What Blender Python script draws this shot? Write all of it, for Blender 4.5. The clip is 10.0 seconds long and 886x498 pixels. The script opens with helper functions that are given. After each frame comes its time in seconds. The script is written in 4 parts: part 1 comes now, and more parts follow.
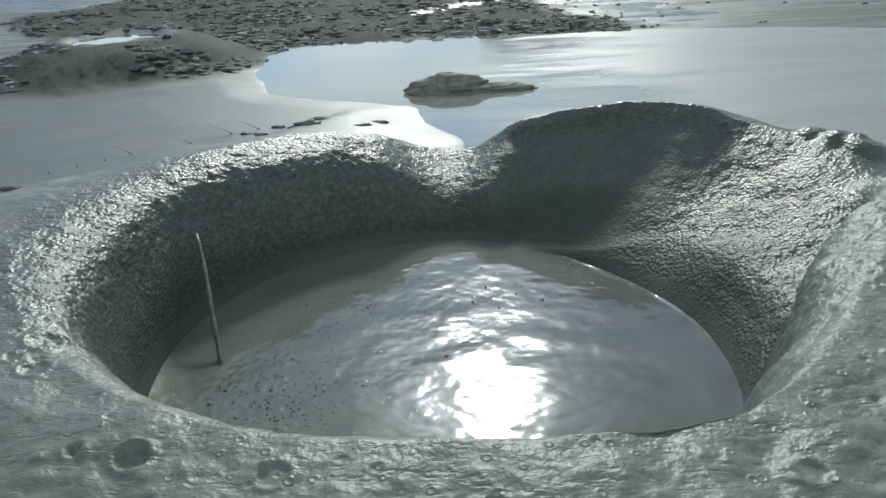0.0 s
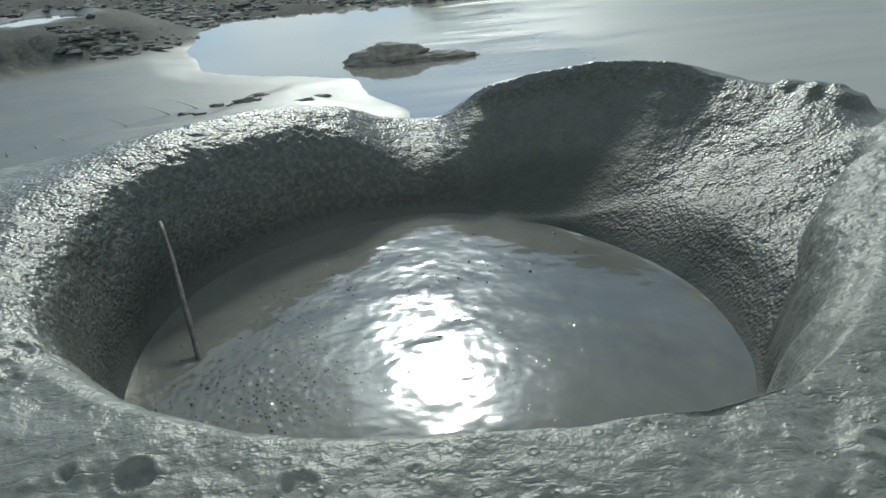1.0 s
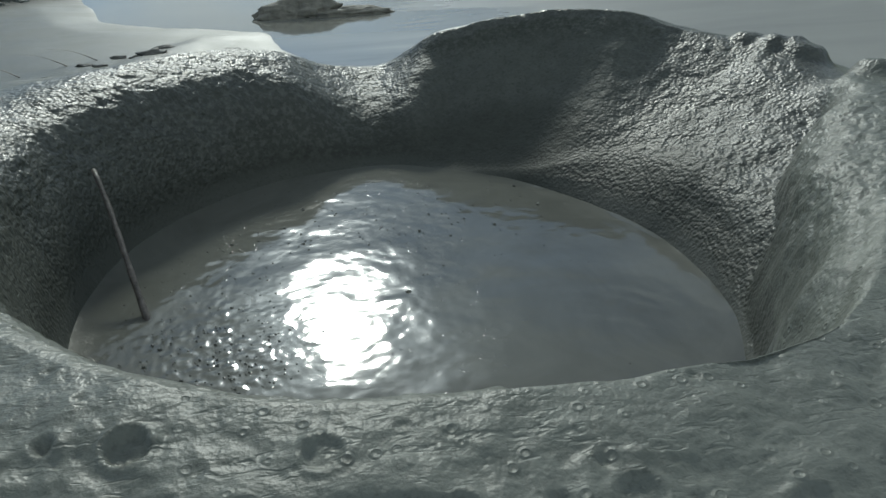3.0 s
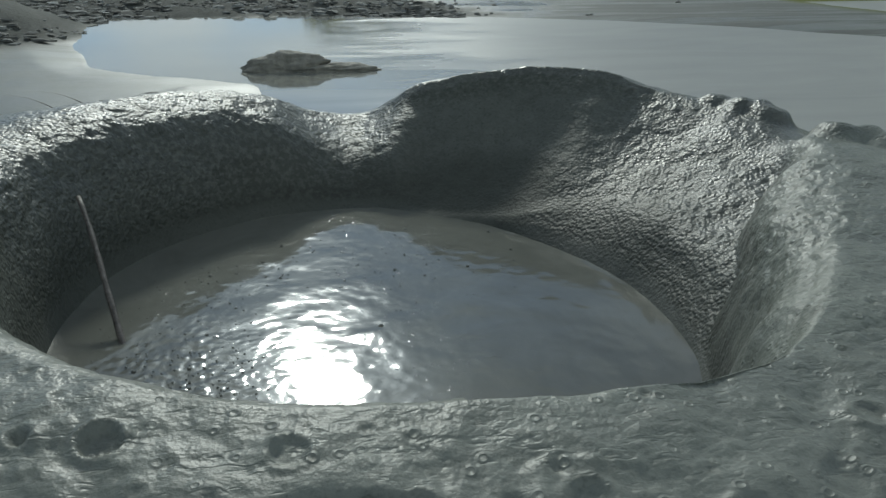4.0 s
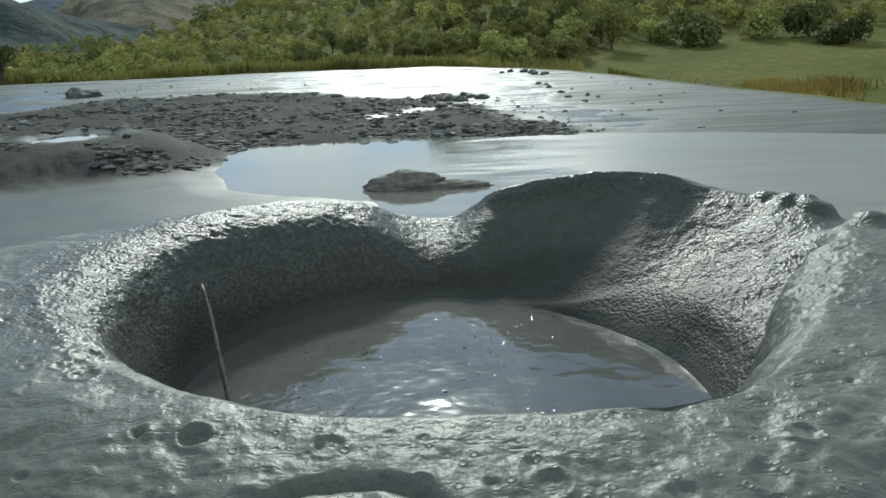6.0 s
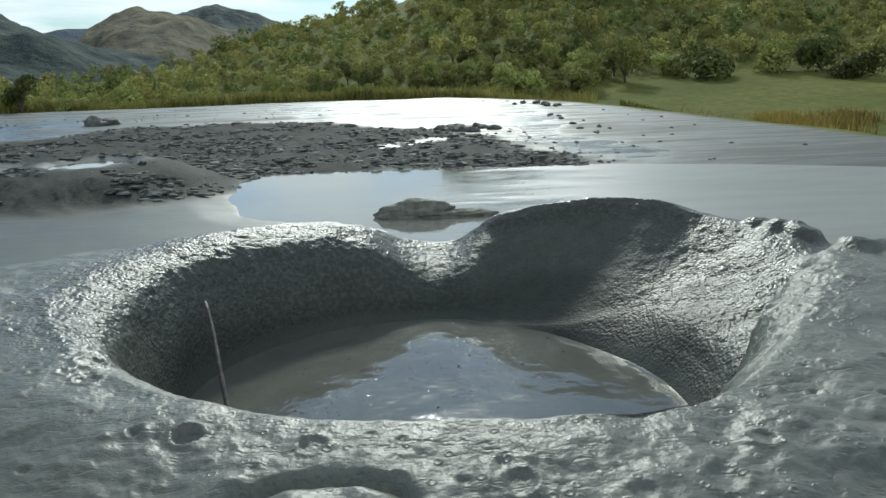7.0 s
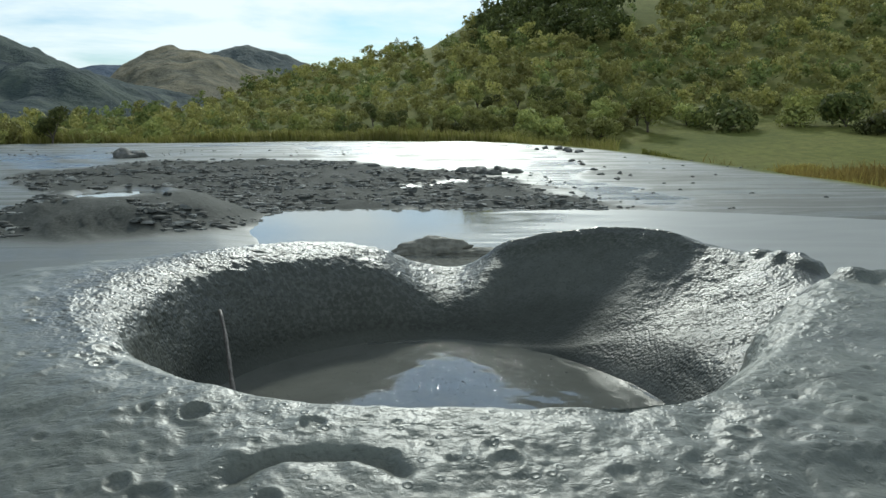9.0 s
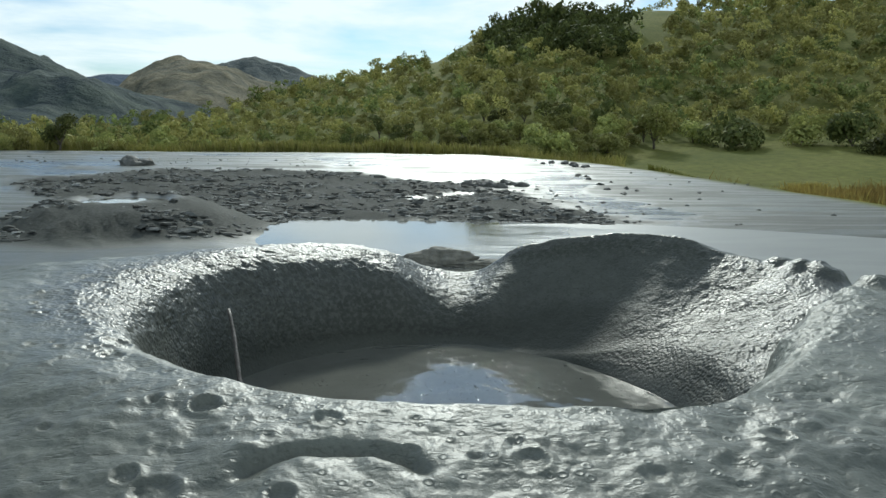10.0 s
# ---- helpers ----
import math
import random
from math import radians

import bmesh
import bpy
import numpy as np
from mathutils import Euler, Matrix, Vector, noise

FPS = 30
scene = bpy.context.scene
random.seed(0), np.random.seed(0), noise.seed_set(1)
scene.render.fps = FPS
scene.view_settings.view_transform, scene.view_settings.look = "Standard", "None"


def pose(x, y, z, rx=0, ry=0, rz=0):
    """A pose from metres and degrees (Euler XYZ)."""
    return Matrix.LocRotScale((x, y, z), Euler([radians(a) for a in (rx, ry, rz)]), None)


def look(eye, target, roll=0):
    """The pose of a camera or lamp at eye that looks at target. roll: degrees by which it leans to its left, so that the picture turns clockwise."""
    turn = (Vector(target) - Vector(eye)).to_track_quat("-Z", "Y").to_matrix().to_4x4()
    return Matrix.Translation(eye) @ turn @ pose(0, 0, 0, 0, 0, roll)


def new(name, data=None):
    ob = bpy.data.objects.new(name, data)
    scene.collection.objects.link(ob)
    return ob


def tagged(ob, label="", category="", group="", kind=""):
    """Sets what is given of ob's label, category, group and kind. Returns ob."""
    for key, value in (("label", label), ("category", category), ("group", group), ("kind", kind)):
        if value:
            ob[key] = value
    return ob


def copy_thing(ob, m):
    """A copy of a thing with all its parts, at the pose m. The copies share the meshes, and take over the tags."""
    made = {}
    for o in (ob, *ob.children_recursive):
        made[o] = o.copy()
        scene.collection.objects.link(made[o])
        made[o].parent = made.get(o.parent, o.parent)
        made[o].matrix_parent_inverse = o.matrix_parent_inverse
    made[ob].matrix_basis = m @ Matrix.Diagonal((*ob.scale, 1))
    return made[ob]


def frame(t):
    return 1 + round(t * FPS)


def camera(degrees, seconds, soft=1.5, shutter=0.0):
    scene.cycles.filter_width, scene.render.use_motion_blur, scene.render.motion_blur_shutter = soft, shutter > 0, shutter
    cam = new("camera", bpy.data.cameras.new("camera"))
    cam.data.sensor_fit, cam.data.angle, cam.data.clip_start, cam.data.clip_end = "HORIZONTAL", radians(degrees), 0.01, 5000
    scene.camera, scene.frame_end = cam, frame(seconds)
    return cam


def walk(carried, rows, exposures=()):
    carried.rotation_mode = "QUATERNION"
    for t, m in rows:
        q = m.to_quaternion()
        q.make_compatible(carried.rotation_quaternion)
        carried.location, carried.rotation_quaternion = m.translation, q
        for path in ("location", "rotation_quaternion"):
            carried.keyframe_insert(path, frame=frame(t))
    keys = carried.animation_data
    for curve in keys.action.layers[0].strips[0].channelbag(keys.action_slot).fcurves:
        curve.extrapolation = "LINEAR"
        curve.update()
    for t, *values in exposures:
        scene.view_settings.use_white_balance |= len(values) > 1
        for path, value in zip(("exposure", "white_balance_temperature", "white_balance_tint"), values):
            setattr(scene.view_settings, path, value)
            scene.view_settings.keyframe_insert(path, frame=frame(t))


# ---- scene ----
cam = camera(54.8, 10.0)
PATH = [
    (0, (0.059, -0.122, 1.334), (0.022, 1.737, 0.597), -3.5),
    (0.5, (-0.032, -0.041, 1.31), (0.002, 1.81, 0.552), -3.7),
    (1, (-0.082, 0.021, 1.3), (0.011, 1.849, 0.492), -5.0),
    (1.5, (-0.155, 0.083, 1.303), (0.031, 1.887, 0.461), -4.4),
    (2, (-0.198, 0.148, 1.275), (0.038, 1.92, 0.378), -3.7),
    (3.3, (-0.29, 0.162, 1.212), (0.043, 1.92, 0.317), -1.3),
    (3.5, (-0.301, 0.141, 1.21), (0.048, 1.915, 0.355), -0.6),
    (4, (-0.271, 0.064, 1.189), (0.097, 1.872, 0.419), 0.7),
    (4.5, (-0.221, -0.048, 1.177), (0.025, 1.807, 0.471), -1.0),
    (5, (-0.189, -0.17, 1.212), (-0.034, 1.733, 0.619), -1.2),
    (5.5, (-0.152, -0.298, 1.218), (-0.032, 1.623, 0.676), -2.0),
    (7, (-0.06, -0.503, 1.204), (0.009, 1.446, 0.764), -2.1),
    (7.5, (-0.019, -0.566, 1.193), (0.045, 1.392, 0.79), -1.6),
    (8, (-0.008, -0.598, 1.172), (0.036, 1.366, 0.796), -1.1),
    (8.5, (-0.008, -0.62, 1.144), (0.015, 1.348, 0.785), -0.9),
    (9, (-0.022, -0.631, 1.123), (0.004, 1.34, 0.784), -0.4),
    (9.5, (-0.039, -0.613, 1.088), (-0.019, 1.361, 0.767), 0.0),
    (10, (-0.062, -0.572, 1.062), (-0.045, 1.404, 0.755), 0.5),
]
EXPOSURES = [(0, 0.36, 6310, -2), (1, 0.32, 6310, -2), (2, -0.05, 6310, -2), (3.5, -0.15, 6310, -2), (4.5, 0.0, 6310, -2), (5.5, 0.15, 6310, -2), (10, 0.15, 6310, -2)]
walk(cam, [(t, look(eye, target, roll)) for t, eye, target, roll in PATH], EXPOSURES)

# ---- sky and sun ----
SUN_ELEVATION, SUN_AZIMUTH = 31.0, 1.5  # degrees; azimuth from +y towards +x


def node(tree, kind, **inputs):
    """A shader node with its sockets set by name (spaces as underscores)."""
    n = tree.nodes.new(kind)
    for key, value in inputs.items():
        socket = n.inputs[int(key[1:])] if key[0] == "_" else n.inputs[key.replace("_", " ")]
        if isinstance(value, bpy.types.NodeSocket):
            tree.links.new(value, socket)
        else:
            socket.default_value = value
    return n


def ramp(tree, fac, stops):
    n = tree.nodes.new("ShaderNodeValToRGB")
    while len(n.color_ramp.elements) < len(stops):
        n.color_ramp.elements.new(0.5)
    for e, (at, colour) in zip(n.color_ramp.elements, stops):
        e.position, e.color = at, (*colour, 1) if len(colour) == 3 else colour
    tree.links.new(fac, n.inputs[0])
    return n.outputs[0]


def grey(v):
    return (v, v, v)


def mixed(tree, fac, a, b, mode="MIX"):
    n = tree.nodes.new("ShaderNodeMix")
    n.data_type, n.blend_type, n.clamp_factor = "RGBA", mode, True
    for socket, value in ((n.inputs[0], fac), (n.inputs[6], a), (n.inputs[7], b)):
        if isinstance(value, bpy.types.NodeSocket):
            tree.links.new(value, socket)
        else:
            socket.default_value = value if isinstance(value, float) else (*value, 1)
    return n.outputs[2]


def maths(tree, op, a, b=0.0, c=0.0):
    n = tree.nodes.new("ShaderNodeMath")
    n.operation = op
    for socket, value in zip(n.inputs, (a, b, c)):
        if isinstance(value, bpy.types.NodeSocket):
            tree.links.new(value, socket)
        else:
            socket.default_value = value
    return n.outputs[0]


world = bpy.data.worlds.new("world")
scene.world = world
world.use_nodes = True
wt = world.node_tree
wt.nodes.clear()
sky = wt.nodes.new("ShaderNodeTexSky")
sky.sky_type, sky.sun_disc = "NISHITA", False
sky.sun_elevation, sky.sun_rotation = radians(SUN_ELEVATION), radians(SUN_AZIMUTH)
sky.air_density, sky.dust_density, sky.ozone_density = 1.0, 0.6, 2.0
# broken cloud, stretched towards the horizon as flat layers look
tc = node(wt, "ShaderNodeTexCoord")
sep = node(wt, "ShaderNodeSeparateXYZ", _0=tc.outputs["Generated"])
up = maths(wt, "ADD", maths(wt, "MAXIMUM", sep.outputs[2], 0.0), 0.12)
flat = node(wt, "ShaderNodeCombineXYZ", _0=maths(wt, "DIVIDE", sep.outputs[0], up), _1=maths(wt, "DIVIDE", sep.outputs[1], up), _2=79.92)
cn = node(wt, "ShaderNodeTexNoise", Vector=flat.outputs[0], Scale=0.62, Detail=8.0, Roughness=0.55, Distortion=0.3)
cloud = ramp(wt, cn.outputs[0], [(0.42, grey(0)), (0.58, grey(1))])
# thin bright cloud veils the sun: the veil brightens towards it
el, azm = radians(SUN_ELEVATION), radians(SUN_AZIMUTH)
SUN_WAY = Vector((math.sin(azm) * math.cos(el), math.cos(azm) * math.cos(el), math.sin(el)))
near_sun = wt.nodes.new("ShaderNodeVectorMath")
near_sun.operation = "DOT_PRODUCT"
wt.links.new(tc.outputs["Generated"], near_sun.inputs[0])
near_sun.inputs[1].default_value = SUN_WAY
glow = maths(wt, "POWER", maths(wt, "MAXIMUM", near_sun.outputs["Value"], 0.0), 230.0)
veil = node(wt, "ShaderNodeVectorMath", _0=(7.0, 7.4, 7.9))
veil.operation = "SCALE"
wt.links.new(maths(wt, "MULTIPLY_ADD", glow, 13.0, 0.98), veil.inputs["Scale"])
clear = mixed(wt, 1.0, sky.outputs[0], (0.36, 0.48, 0.66), "MULTIPLY")
sky_colour = mixed(wt, maths(wt, "MAXIMUM", cloud, glow), clear, veil.outputs[0])
bg = node(wt, "ShaderNodeBackground", Color=sky_colour, Strength=0.124)
wo = node(wt, "ShaderNodeOutputWorld", Surface=bg.outputs[0])

sun = new("sun", bpy.data.lights.new("sun", "SUN"))
sun.data.energy, sun.data.angle, sun.data.color = 2.25, radians(5.5), (1.0, 0.96, 0.90)
sun.matrix_world = look(SUN_WAY * 50, (0, 0, 0))


# ---- materials ----
def material(name):
    m = bpy.data.materials.new(name)
    m.use_nodes = True
    m.node_tree.nodes.clear()
    return m, m.node_tree


def finish(tree, colour, rough, bump=None, strength=1.0, distance=0.01, spec=0.5, **more):
    p = node(tree, "ShaderNodeBsdfPrincipled", Base_Color=colour, Roughness=rough, Specular_IOR_Level=spec, **more)
    if bump is not None:
        b = node(tree, "ShaderNodeBump", Height=bump, Strength=strength, Distance=distance)
        tree.links.new(b.outputs[0], p.inputs["Normal"])
    node(tree, "ShaderNodeOutputMaterial", Surface=p.outputs[0])
    return p


def attribute(tree, name):
    n = tree.nodes.new("ShaderNodeAttribute")
    n.attribute_name = name
    return n.outputs["Fac"]


def texture(tree, vector, scale, detail=4.0, rough=0.55, distortion=0.0):
    return node(tree, "ShaderNodeTexNoise", Vector=vector, Scale=scale, Detail=detail, Roughness=rough, Distortion=distortion).outputs[0]


def ground_material():
    """Grey wet clay, drier and rubbly where the mesh says so, grass beyond the mud."""
    m, t = material("clay_and_grass")
    place = node(t, "ShaderNodeTexCoord").outputs["Object"]
    big, mid, fine = texture(t, place, 1.3, 5), texture(t, place, 14, 6, 0.6), texture(t, place, 95, 4, 0.6)
    clay = ramp(t, big, [(0.3, (0.068, 0.072, 0.062)), (0.7, (0.112, 0.117, 0.101))])
    clay = mixed(t, ramp(t, mid, [(0.35, grey(0.0)), (0.75, grey(0.5))]), clay, (0.138, 0.145, 0.127))
    clay = mixed(t, ramp(t, fine, [(0.30, grey(0.45)), (0.48, grey(0.0))]), clay, (0.030, 0.032, 0.027))
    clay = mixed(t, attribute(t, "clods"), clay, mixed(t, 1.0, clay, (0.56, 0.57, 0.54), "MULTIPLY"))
    lumps = ramp(t, texture(t, place, 48, 4, 0.6), [(0.46, grey(0)), (0.62, grey(0.6))])
    clay = mixed(t, maths(t, "MULTIPLY", attribute(t, "clods"), lumps), clay, (0.115, 0.12, 0.102))
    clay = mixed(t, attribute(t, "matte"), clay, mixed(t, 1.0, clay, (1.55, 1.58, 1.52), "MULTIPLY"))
    scuff = texture(t, node(t, "ShaderNodeMapping", Vector=place, Rotation=(0, 0, 0.45), Scale=(0.8, 2.2, 1)).outputs[0], 7.0, 7, 0.68, 0.6)
    scuffed = maths(t, "MULTIPLY", attribute(t, "matte"), ramp(t, scuff, [(0.50, grey(0)), (0.60, grey(1))]))
    clay = mixed(t, maths(t, "MULTIPLY", scuffed, 0.6), clay, (0.055, 0.060, 0.049))
    streak = texture(t, node(t, "ShaderNodeMapping", Vector=place, Rotation=(0, 0, 0.5), Scale=(0.16, 1.5, 1)).outputs[0], 1.1, 6, 0.6, 0.4)
    clay = mixed(t, maths(t, "MULTIPLY", attribute(t, "smooth"), ramp(t, streak, [(0.42, grey(0)), (0.6, grey(0.5))])), clay, (0.125, 0.13, 0.115))
    clay = mixed(t, maths(t, "MULTIPLY", attribute(t, "stain"), 0.45), clay, (0.018, 0.021, 0.015))
    clay = mixed(t, maths(t, "MULTIPLY", attribute(t, "darker"), ramp(t, mid, [(0.3, grey(0.75)), (0.65, grey(0.45))])), clay, (0.050, 0.053, 0.044))
    rubble = attribute(t, "rubble")
    clay = mixed(t, rubble, clay, ramp(t, mid, [(0.35, (0.034, 0.036, 0.031)), (0.7, (0.085, 0.088, 0.078))]))
    grass_patch = texture(t, place, 0.08, 6, 0.65)
    grass_fine = texture(t, place, 1.6, 5, 0.7)
    grass = ramp(t, grass_patch, [(0.30, (0.10, 0.115, 0.030)), (0.52, (0.155, 0.16, 0.044)), (0.75, (0.22, 0.20, 0.07))])
    grass = mixed(t, ramp(t, grass_fine, [(0.35, grey(0.6)), (0.65, grey(0.0))]), grass, (0.05, 0.062, 0.018))
    gmask = attribute(t, "grass")
    bare = mixed(t, maths(t, "MULTIPLY", rubble, ramp(t, texture(t, place, 4.5, 7, 0.7), [(0.58, grey(0)), (0.66, grey(0.3))])), clay, (0.13, 0.138, 0.125))
    colour = mixed(t, gmask, bare, grass)
    wet = attribute(t, "wet")
    gloss = ramp(t, mid, [(0.3, grey(0.24)), (0.7, grey(0.44))])
    gloss = mixed(t, attribute(t, "matte"), gloss, ramp(t, big, [(0.35, grey(0.44)), (0.65, grey(0.60))]))
    gloss = mixed(t, attribute(t, "clods"), gloss, ramp(t, mid, [(0.3, grey(0.31)), (0.7, grey(0.52))]))
    gloss = mixed(t, attribute(t, "dull"), gloss, (0.62, 0.62, 0.62))
    gloss = mixed(t, wet, gloss, ramp(t, streak, [(0.46, grey(0.22)), (0.64, grey(0.38))]))
    gloss = mixed(t, rubble, gloss, ramp(t, mid, [(0.4, grey(0.85)), (0.6, grey(1.0))]))
    gloss = mixed(t, gmask, gloss, (0.95, 0.95, 0.95))
    clods = node(t, "ShaderNodeTexVoronoi", Vector=place, Scale=72.0, Randomness=1.0)
    relief = maths(t, "ADD", maths(t, "MULTIPLY", texture(t, place, 16, 2, 0.45), 0.5), maths(t, "MULTIPLY", texture(t, place, 90, 2, 0.5), maths(t, "MULTIPLY_ADD", attribute(t, "clods"), 0.3, 0.3)))
    relief = maths(t, "ADD", relief, maths(t, "MULTIPLY", texture(t, place, 55, 2, 0.45), 0.35))
    relief = maths(t, "ADD", relief, maths(t, "MULTIPLY", maths(t, "MULTIPLY", clods.outputs[0], attribute(t, "clods")), -0.55))
    heaps = texture(t, node(t, "ShaderNodeMapping", Vector=place, Scale=(1, 1, 1)).outputs[0], 4.5, 7, 0.7)
    relief = maths(t, "ADD", relief, maths(t, "MULTIPLY", maths(t, "MULTIPLY", heaps, rubble), 9.0))
    cells = node(t, "ShaderNodeTexVoronoi", Vector=place, Scale=34.0, Randomness=1.0)
    pock = mixed(t, ramp(t, cells.outputs[1], [(0.60, grey(0)), (0.64, grey(1))]), (0, 0, 0), ramp(t, cells.outputs[0], [(0.0, grey(0.0)), (0.20, grey(0.35)), (0.27, grey(1.0)), (0.42, grey(0.6))]))
    pocked = maths(t, "SUBTRACT", 1.0, maths(t, "MAXIMUM", maths(t, "MAXIMUM", rubble, gmask), attribute(t, "clods")))
    relief = maths(t, "ADD", relief, maths(t, "MULTIPLY", maths(t, "MULTIPLY", pock, maths(t, "MULTIPLY", pocked, maths(t, "MULTIPLY_ADD", attribute(t, "scars"), 0.75, 0.15))), 0.9))
    dents = texture(t, node(t, "ShaderNodeMapping", Vector=place, Rotation=(0, 0, 0.25), Scale=(18, 55, 55)).outputs[0], 1.0, 2, 0.5, 0.3)
    dents = ramp(t, dents, [(0.30, grey(0.0)), (0.40, grey(1.0))])
    relief = maths(t, "ADD", relief, maths(t, "MULTIPLY", maths(t, "MULTIPLY", dents, attribute(t, "matte")), 0.5))
    smooth = attribute(t, "smooth")
    relief = maths(t, "MULTIPLY", relief, maths(t, "SUBTRACT", 1.0, smooth))
    relief = maths(t, "ADD", relief, maths(t, "MULTIPLY", maths(t, "MULTIPLY", scuff, attribute(t, "matte")), -0.7))
    ripples = texture(t, node(t, "ShaderNodeMapping", Vector=place, Scale=(0.7, 1.4, 1)).outputs[0], 5.0, 5, 0.6, 0.5)
    relief = maths(t, "ADD", relief, maths(t, "MULTIPLY", maths(t, "MULTIPLY", ripples, wet), 4.0))
    flow = maths(t, "MULTIPLY", attribute(t, "flow"), maths(t, "SUBTRACT", 1.0, wet))
    drift = texture(t, node(t, "ShaderNodeMapping", Vector=place, Rotation=(0, 0, -0.12), Scale=(0.14, 1.5, 1)).outputs[0], 0.9, 8, 0.66, 0.7)
    relief = maths(t, "ADD", relief, maths(t, "MULTIPLY", maths(t, "MULTIPLY", drift, flow), 5.0))
    dried = maths(t, "MULTIPLY", flow, ramp(t, drift, [(0.46, grey(0)), (0.56, grey(1))]))
    colour = mixed(t, maths(t, "MULTIPLY", dried, 0.6), colour, (0.05, 0.052, 0.045))
    gloss = mixed(t, dried, gloss, (0.72, 0.72, 0.72))
    sheen = maths(t, "MULTIPLY_ADD", attribute(t, "matte"), -0.04, maths(t, "MULTIPLY_ADD", maths(t, "MAXIMUM", rubble, gmask), -0.26, 0.33))
    sheen = maths(t, "MULTIPLY_ADD", wet, 0.15, maths(t, "MULTIPLY_ADD", attribute(t, "dull"), -0.2, sheen))
    sheen = maths(t, "MAXIMUM", sheen, 0.05)
    finish(t, colour, gloss, relief, 0.37, 0.02, sheen)
    return m


def pool_material():
    m, t = material("liquid_mud")
    place = node(t, "ShaderNodeTexCoord").outputs["Object"]
    swirl = texture(t, place, 2.2, 6, 0.6, 1.6)
    colour = ramp(t, swirl, [(0.3, (0.090, 0.091, 0.078)), (0.7, (0.124, 0.125, 0.108))])
    fine = texture(t, place, 26, 5, 0.6)
    specks = ramp(t, texture(t, place, 60, 2), [(0.68, grey(0.0)), (0.74, grey(1.0))])
    relief = maths(t, "ADD", maths(t, "MULTIPLY", fine, 0.10), maths(t, "MULTIPLY", specks, 1.0))
    relief = maths(t, "ADD", relief, maths(t, "MULTIPLY", texture(t, place, 7, 3, 0.5, 0.8), 0.16))
    finish(t, colour, 0.06, relief, 0.12, 0.02, 0.28)
    return m


def pond_material():
    m, t = material("muddy_water")
    place = node(t, "ShaderNodeTexCoord").outputs["Object"]
    swirl = texture(t, node(t, "ShaderNodeMapping", Vector=place, Scale=(0.35, 1.2, 1)).outputs[0], 0.7, 6, 0.55, 1.2)
    colour = ramp(t, swirl, [(0.3, (0.150, 0.150, 0.130)), (0.72, (0.21, 0.207, 0.180))])
    wave = texture(t, node(t, "ShaderNodeMapping", Vector=place, Scale=(0.4, 1.6, 1)).outputs[0], 3.0, 4)
    thick = node(t, "ShaderNodeSeparateXYZ", _0=place).outputs[0]
    thick = ramp(t, maths(t, "MULTIPLY_ADD", swirl, 0.5, maths(t, "MULTIPLY", thick, 0.09)), [(0.30, grey(0.07)), (0.62, grey(0.42))])
    finish(t, colour, thick, wave, 0.02, 0.02, 0.6)
    return m


def plain_material(name, a, b, scale, rough=0.8, bump=0.5, distance=0.01, spec=0.4):
    m, t = material(name)
    place = node(t, "ShaderNodeTexCoord").outputs["Object"]
    n = texture(t, place, scale, 6, 0.62)
    colour = ramp(t, n, [(0.3, a), (0.72, b)])
    finish(t, colour, rough, n, bump, distance, spec)
    return m


def leaf_material(name, a, b, c):
    """Leaves: hue drifting from plant to plant and from clump to clump."""
    m, t = material(name)
    island = node(t, "ShaderNodeNewGeometry").outputs["Random Per Island"]
    plant = node(t, "ShaderNodeObjectInfo").outputs["Random"]
    colour = ramp(t, island, [(0.0, a), (0.55, b), (1.0, c)])
    drift = texture(t, node(t, "ShaderNodeNewGeometry").outputs["Position"], 0.22, 3)
    hs = node(t, "ShaderNodeHueSaturation", Color=colour, Hue=maths(t, "MULTIPLY_ADD", plant, 0.03, 0.495), Value=maths(t, "MULTIPLY_ADD", maths(t, "ADD", plant, attribute(t, "tone")), 0.80, maths(t, "MULTIPLY_ADD", drift, 0.9, 0.06)))
    p = node(t, "ShaderNodeBsdfPrincipled", Base_Color=hs.outputs[0], Roughness=0.7, Specular_IOR_Level=0.1)
    tr = node(t, "ShaderNodeBsdfTranslucent", Color=hs.outputs[0])
    mx = node(t, "ShaderNodeMixShader", _0=0.28, _1=p.outputs[0], _2=tr.outputs[0])
    node(t, "ShaderNodeOutputMaterial", Surface=mx.outputs[0])
    return m


GROUND = ground_material()
POOL = pool_material()
POND = pond_material()
BARK = plain_material("bark", (0.05, 0.04, 0.03), (0.16, 0.13, 0.10), 12, 0.9)
STICK = plain_material("weathered_stick", (0.035, 0.03, 0.026), (0.15, 0.135, 0.12), 60, 0.6, 0.6, 0.003)
CLOD = plain_material("dry_clay_clod", (0.06, 0.06, 0.053), (0.17, 0.168, 0.15), 9, 0.7, 0.8, 0.02)
LEAF = leaf_material("olive_leaves", (0.21, 0.215, 0.065), (0.29, 0.285, 0.09), (0.38, 0.355, 0.13))
LEAF_DARK = leaf_material("dark_leaves", (0.075, 0.085, 0.028), (0.120, 0.130, 0.042), (0.18, 0.18, 0.060))
MEADOW = leaf_material("meadow_blades", (0.13, 0.14, 0.03), (0.19, 0.19, 0.045), (0.26, 0.23, 0.07))
REED = leaf_material("yellow_reeds", (0.34, 0.34, 0.085), (0.47, 0.45, 0.13), (0.58, 0.53, 0.21))
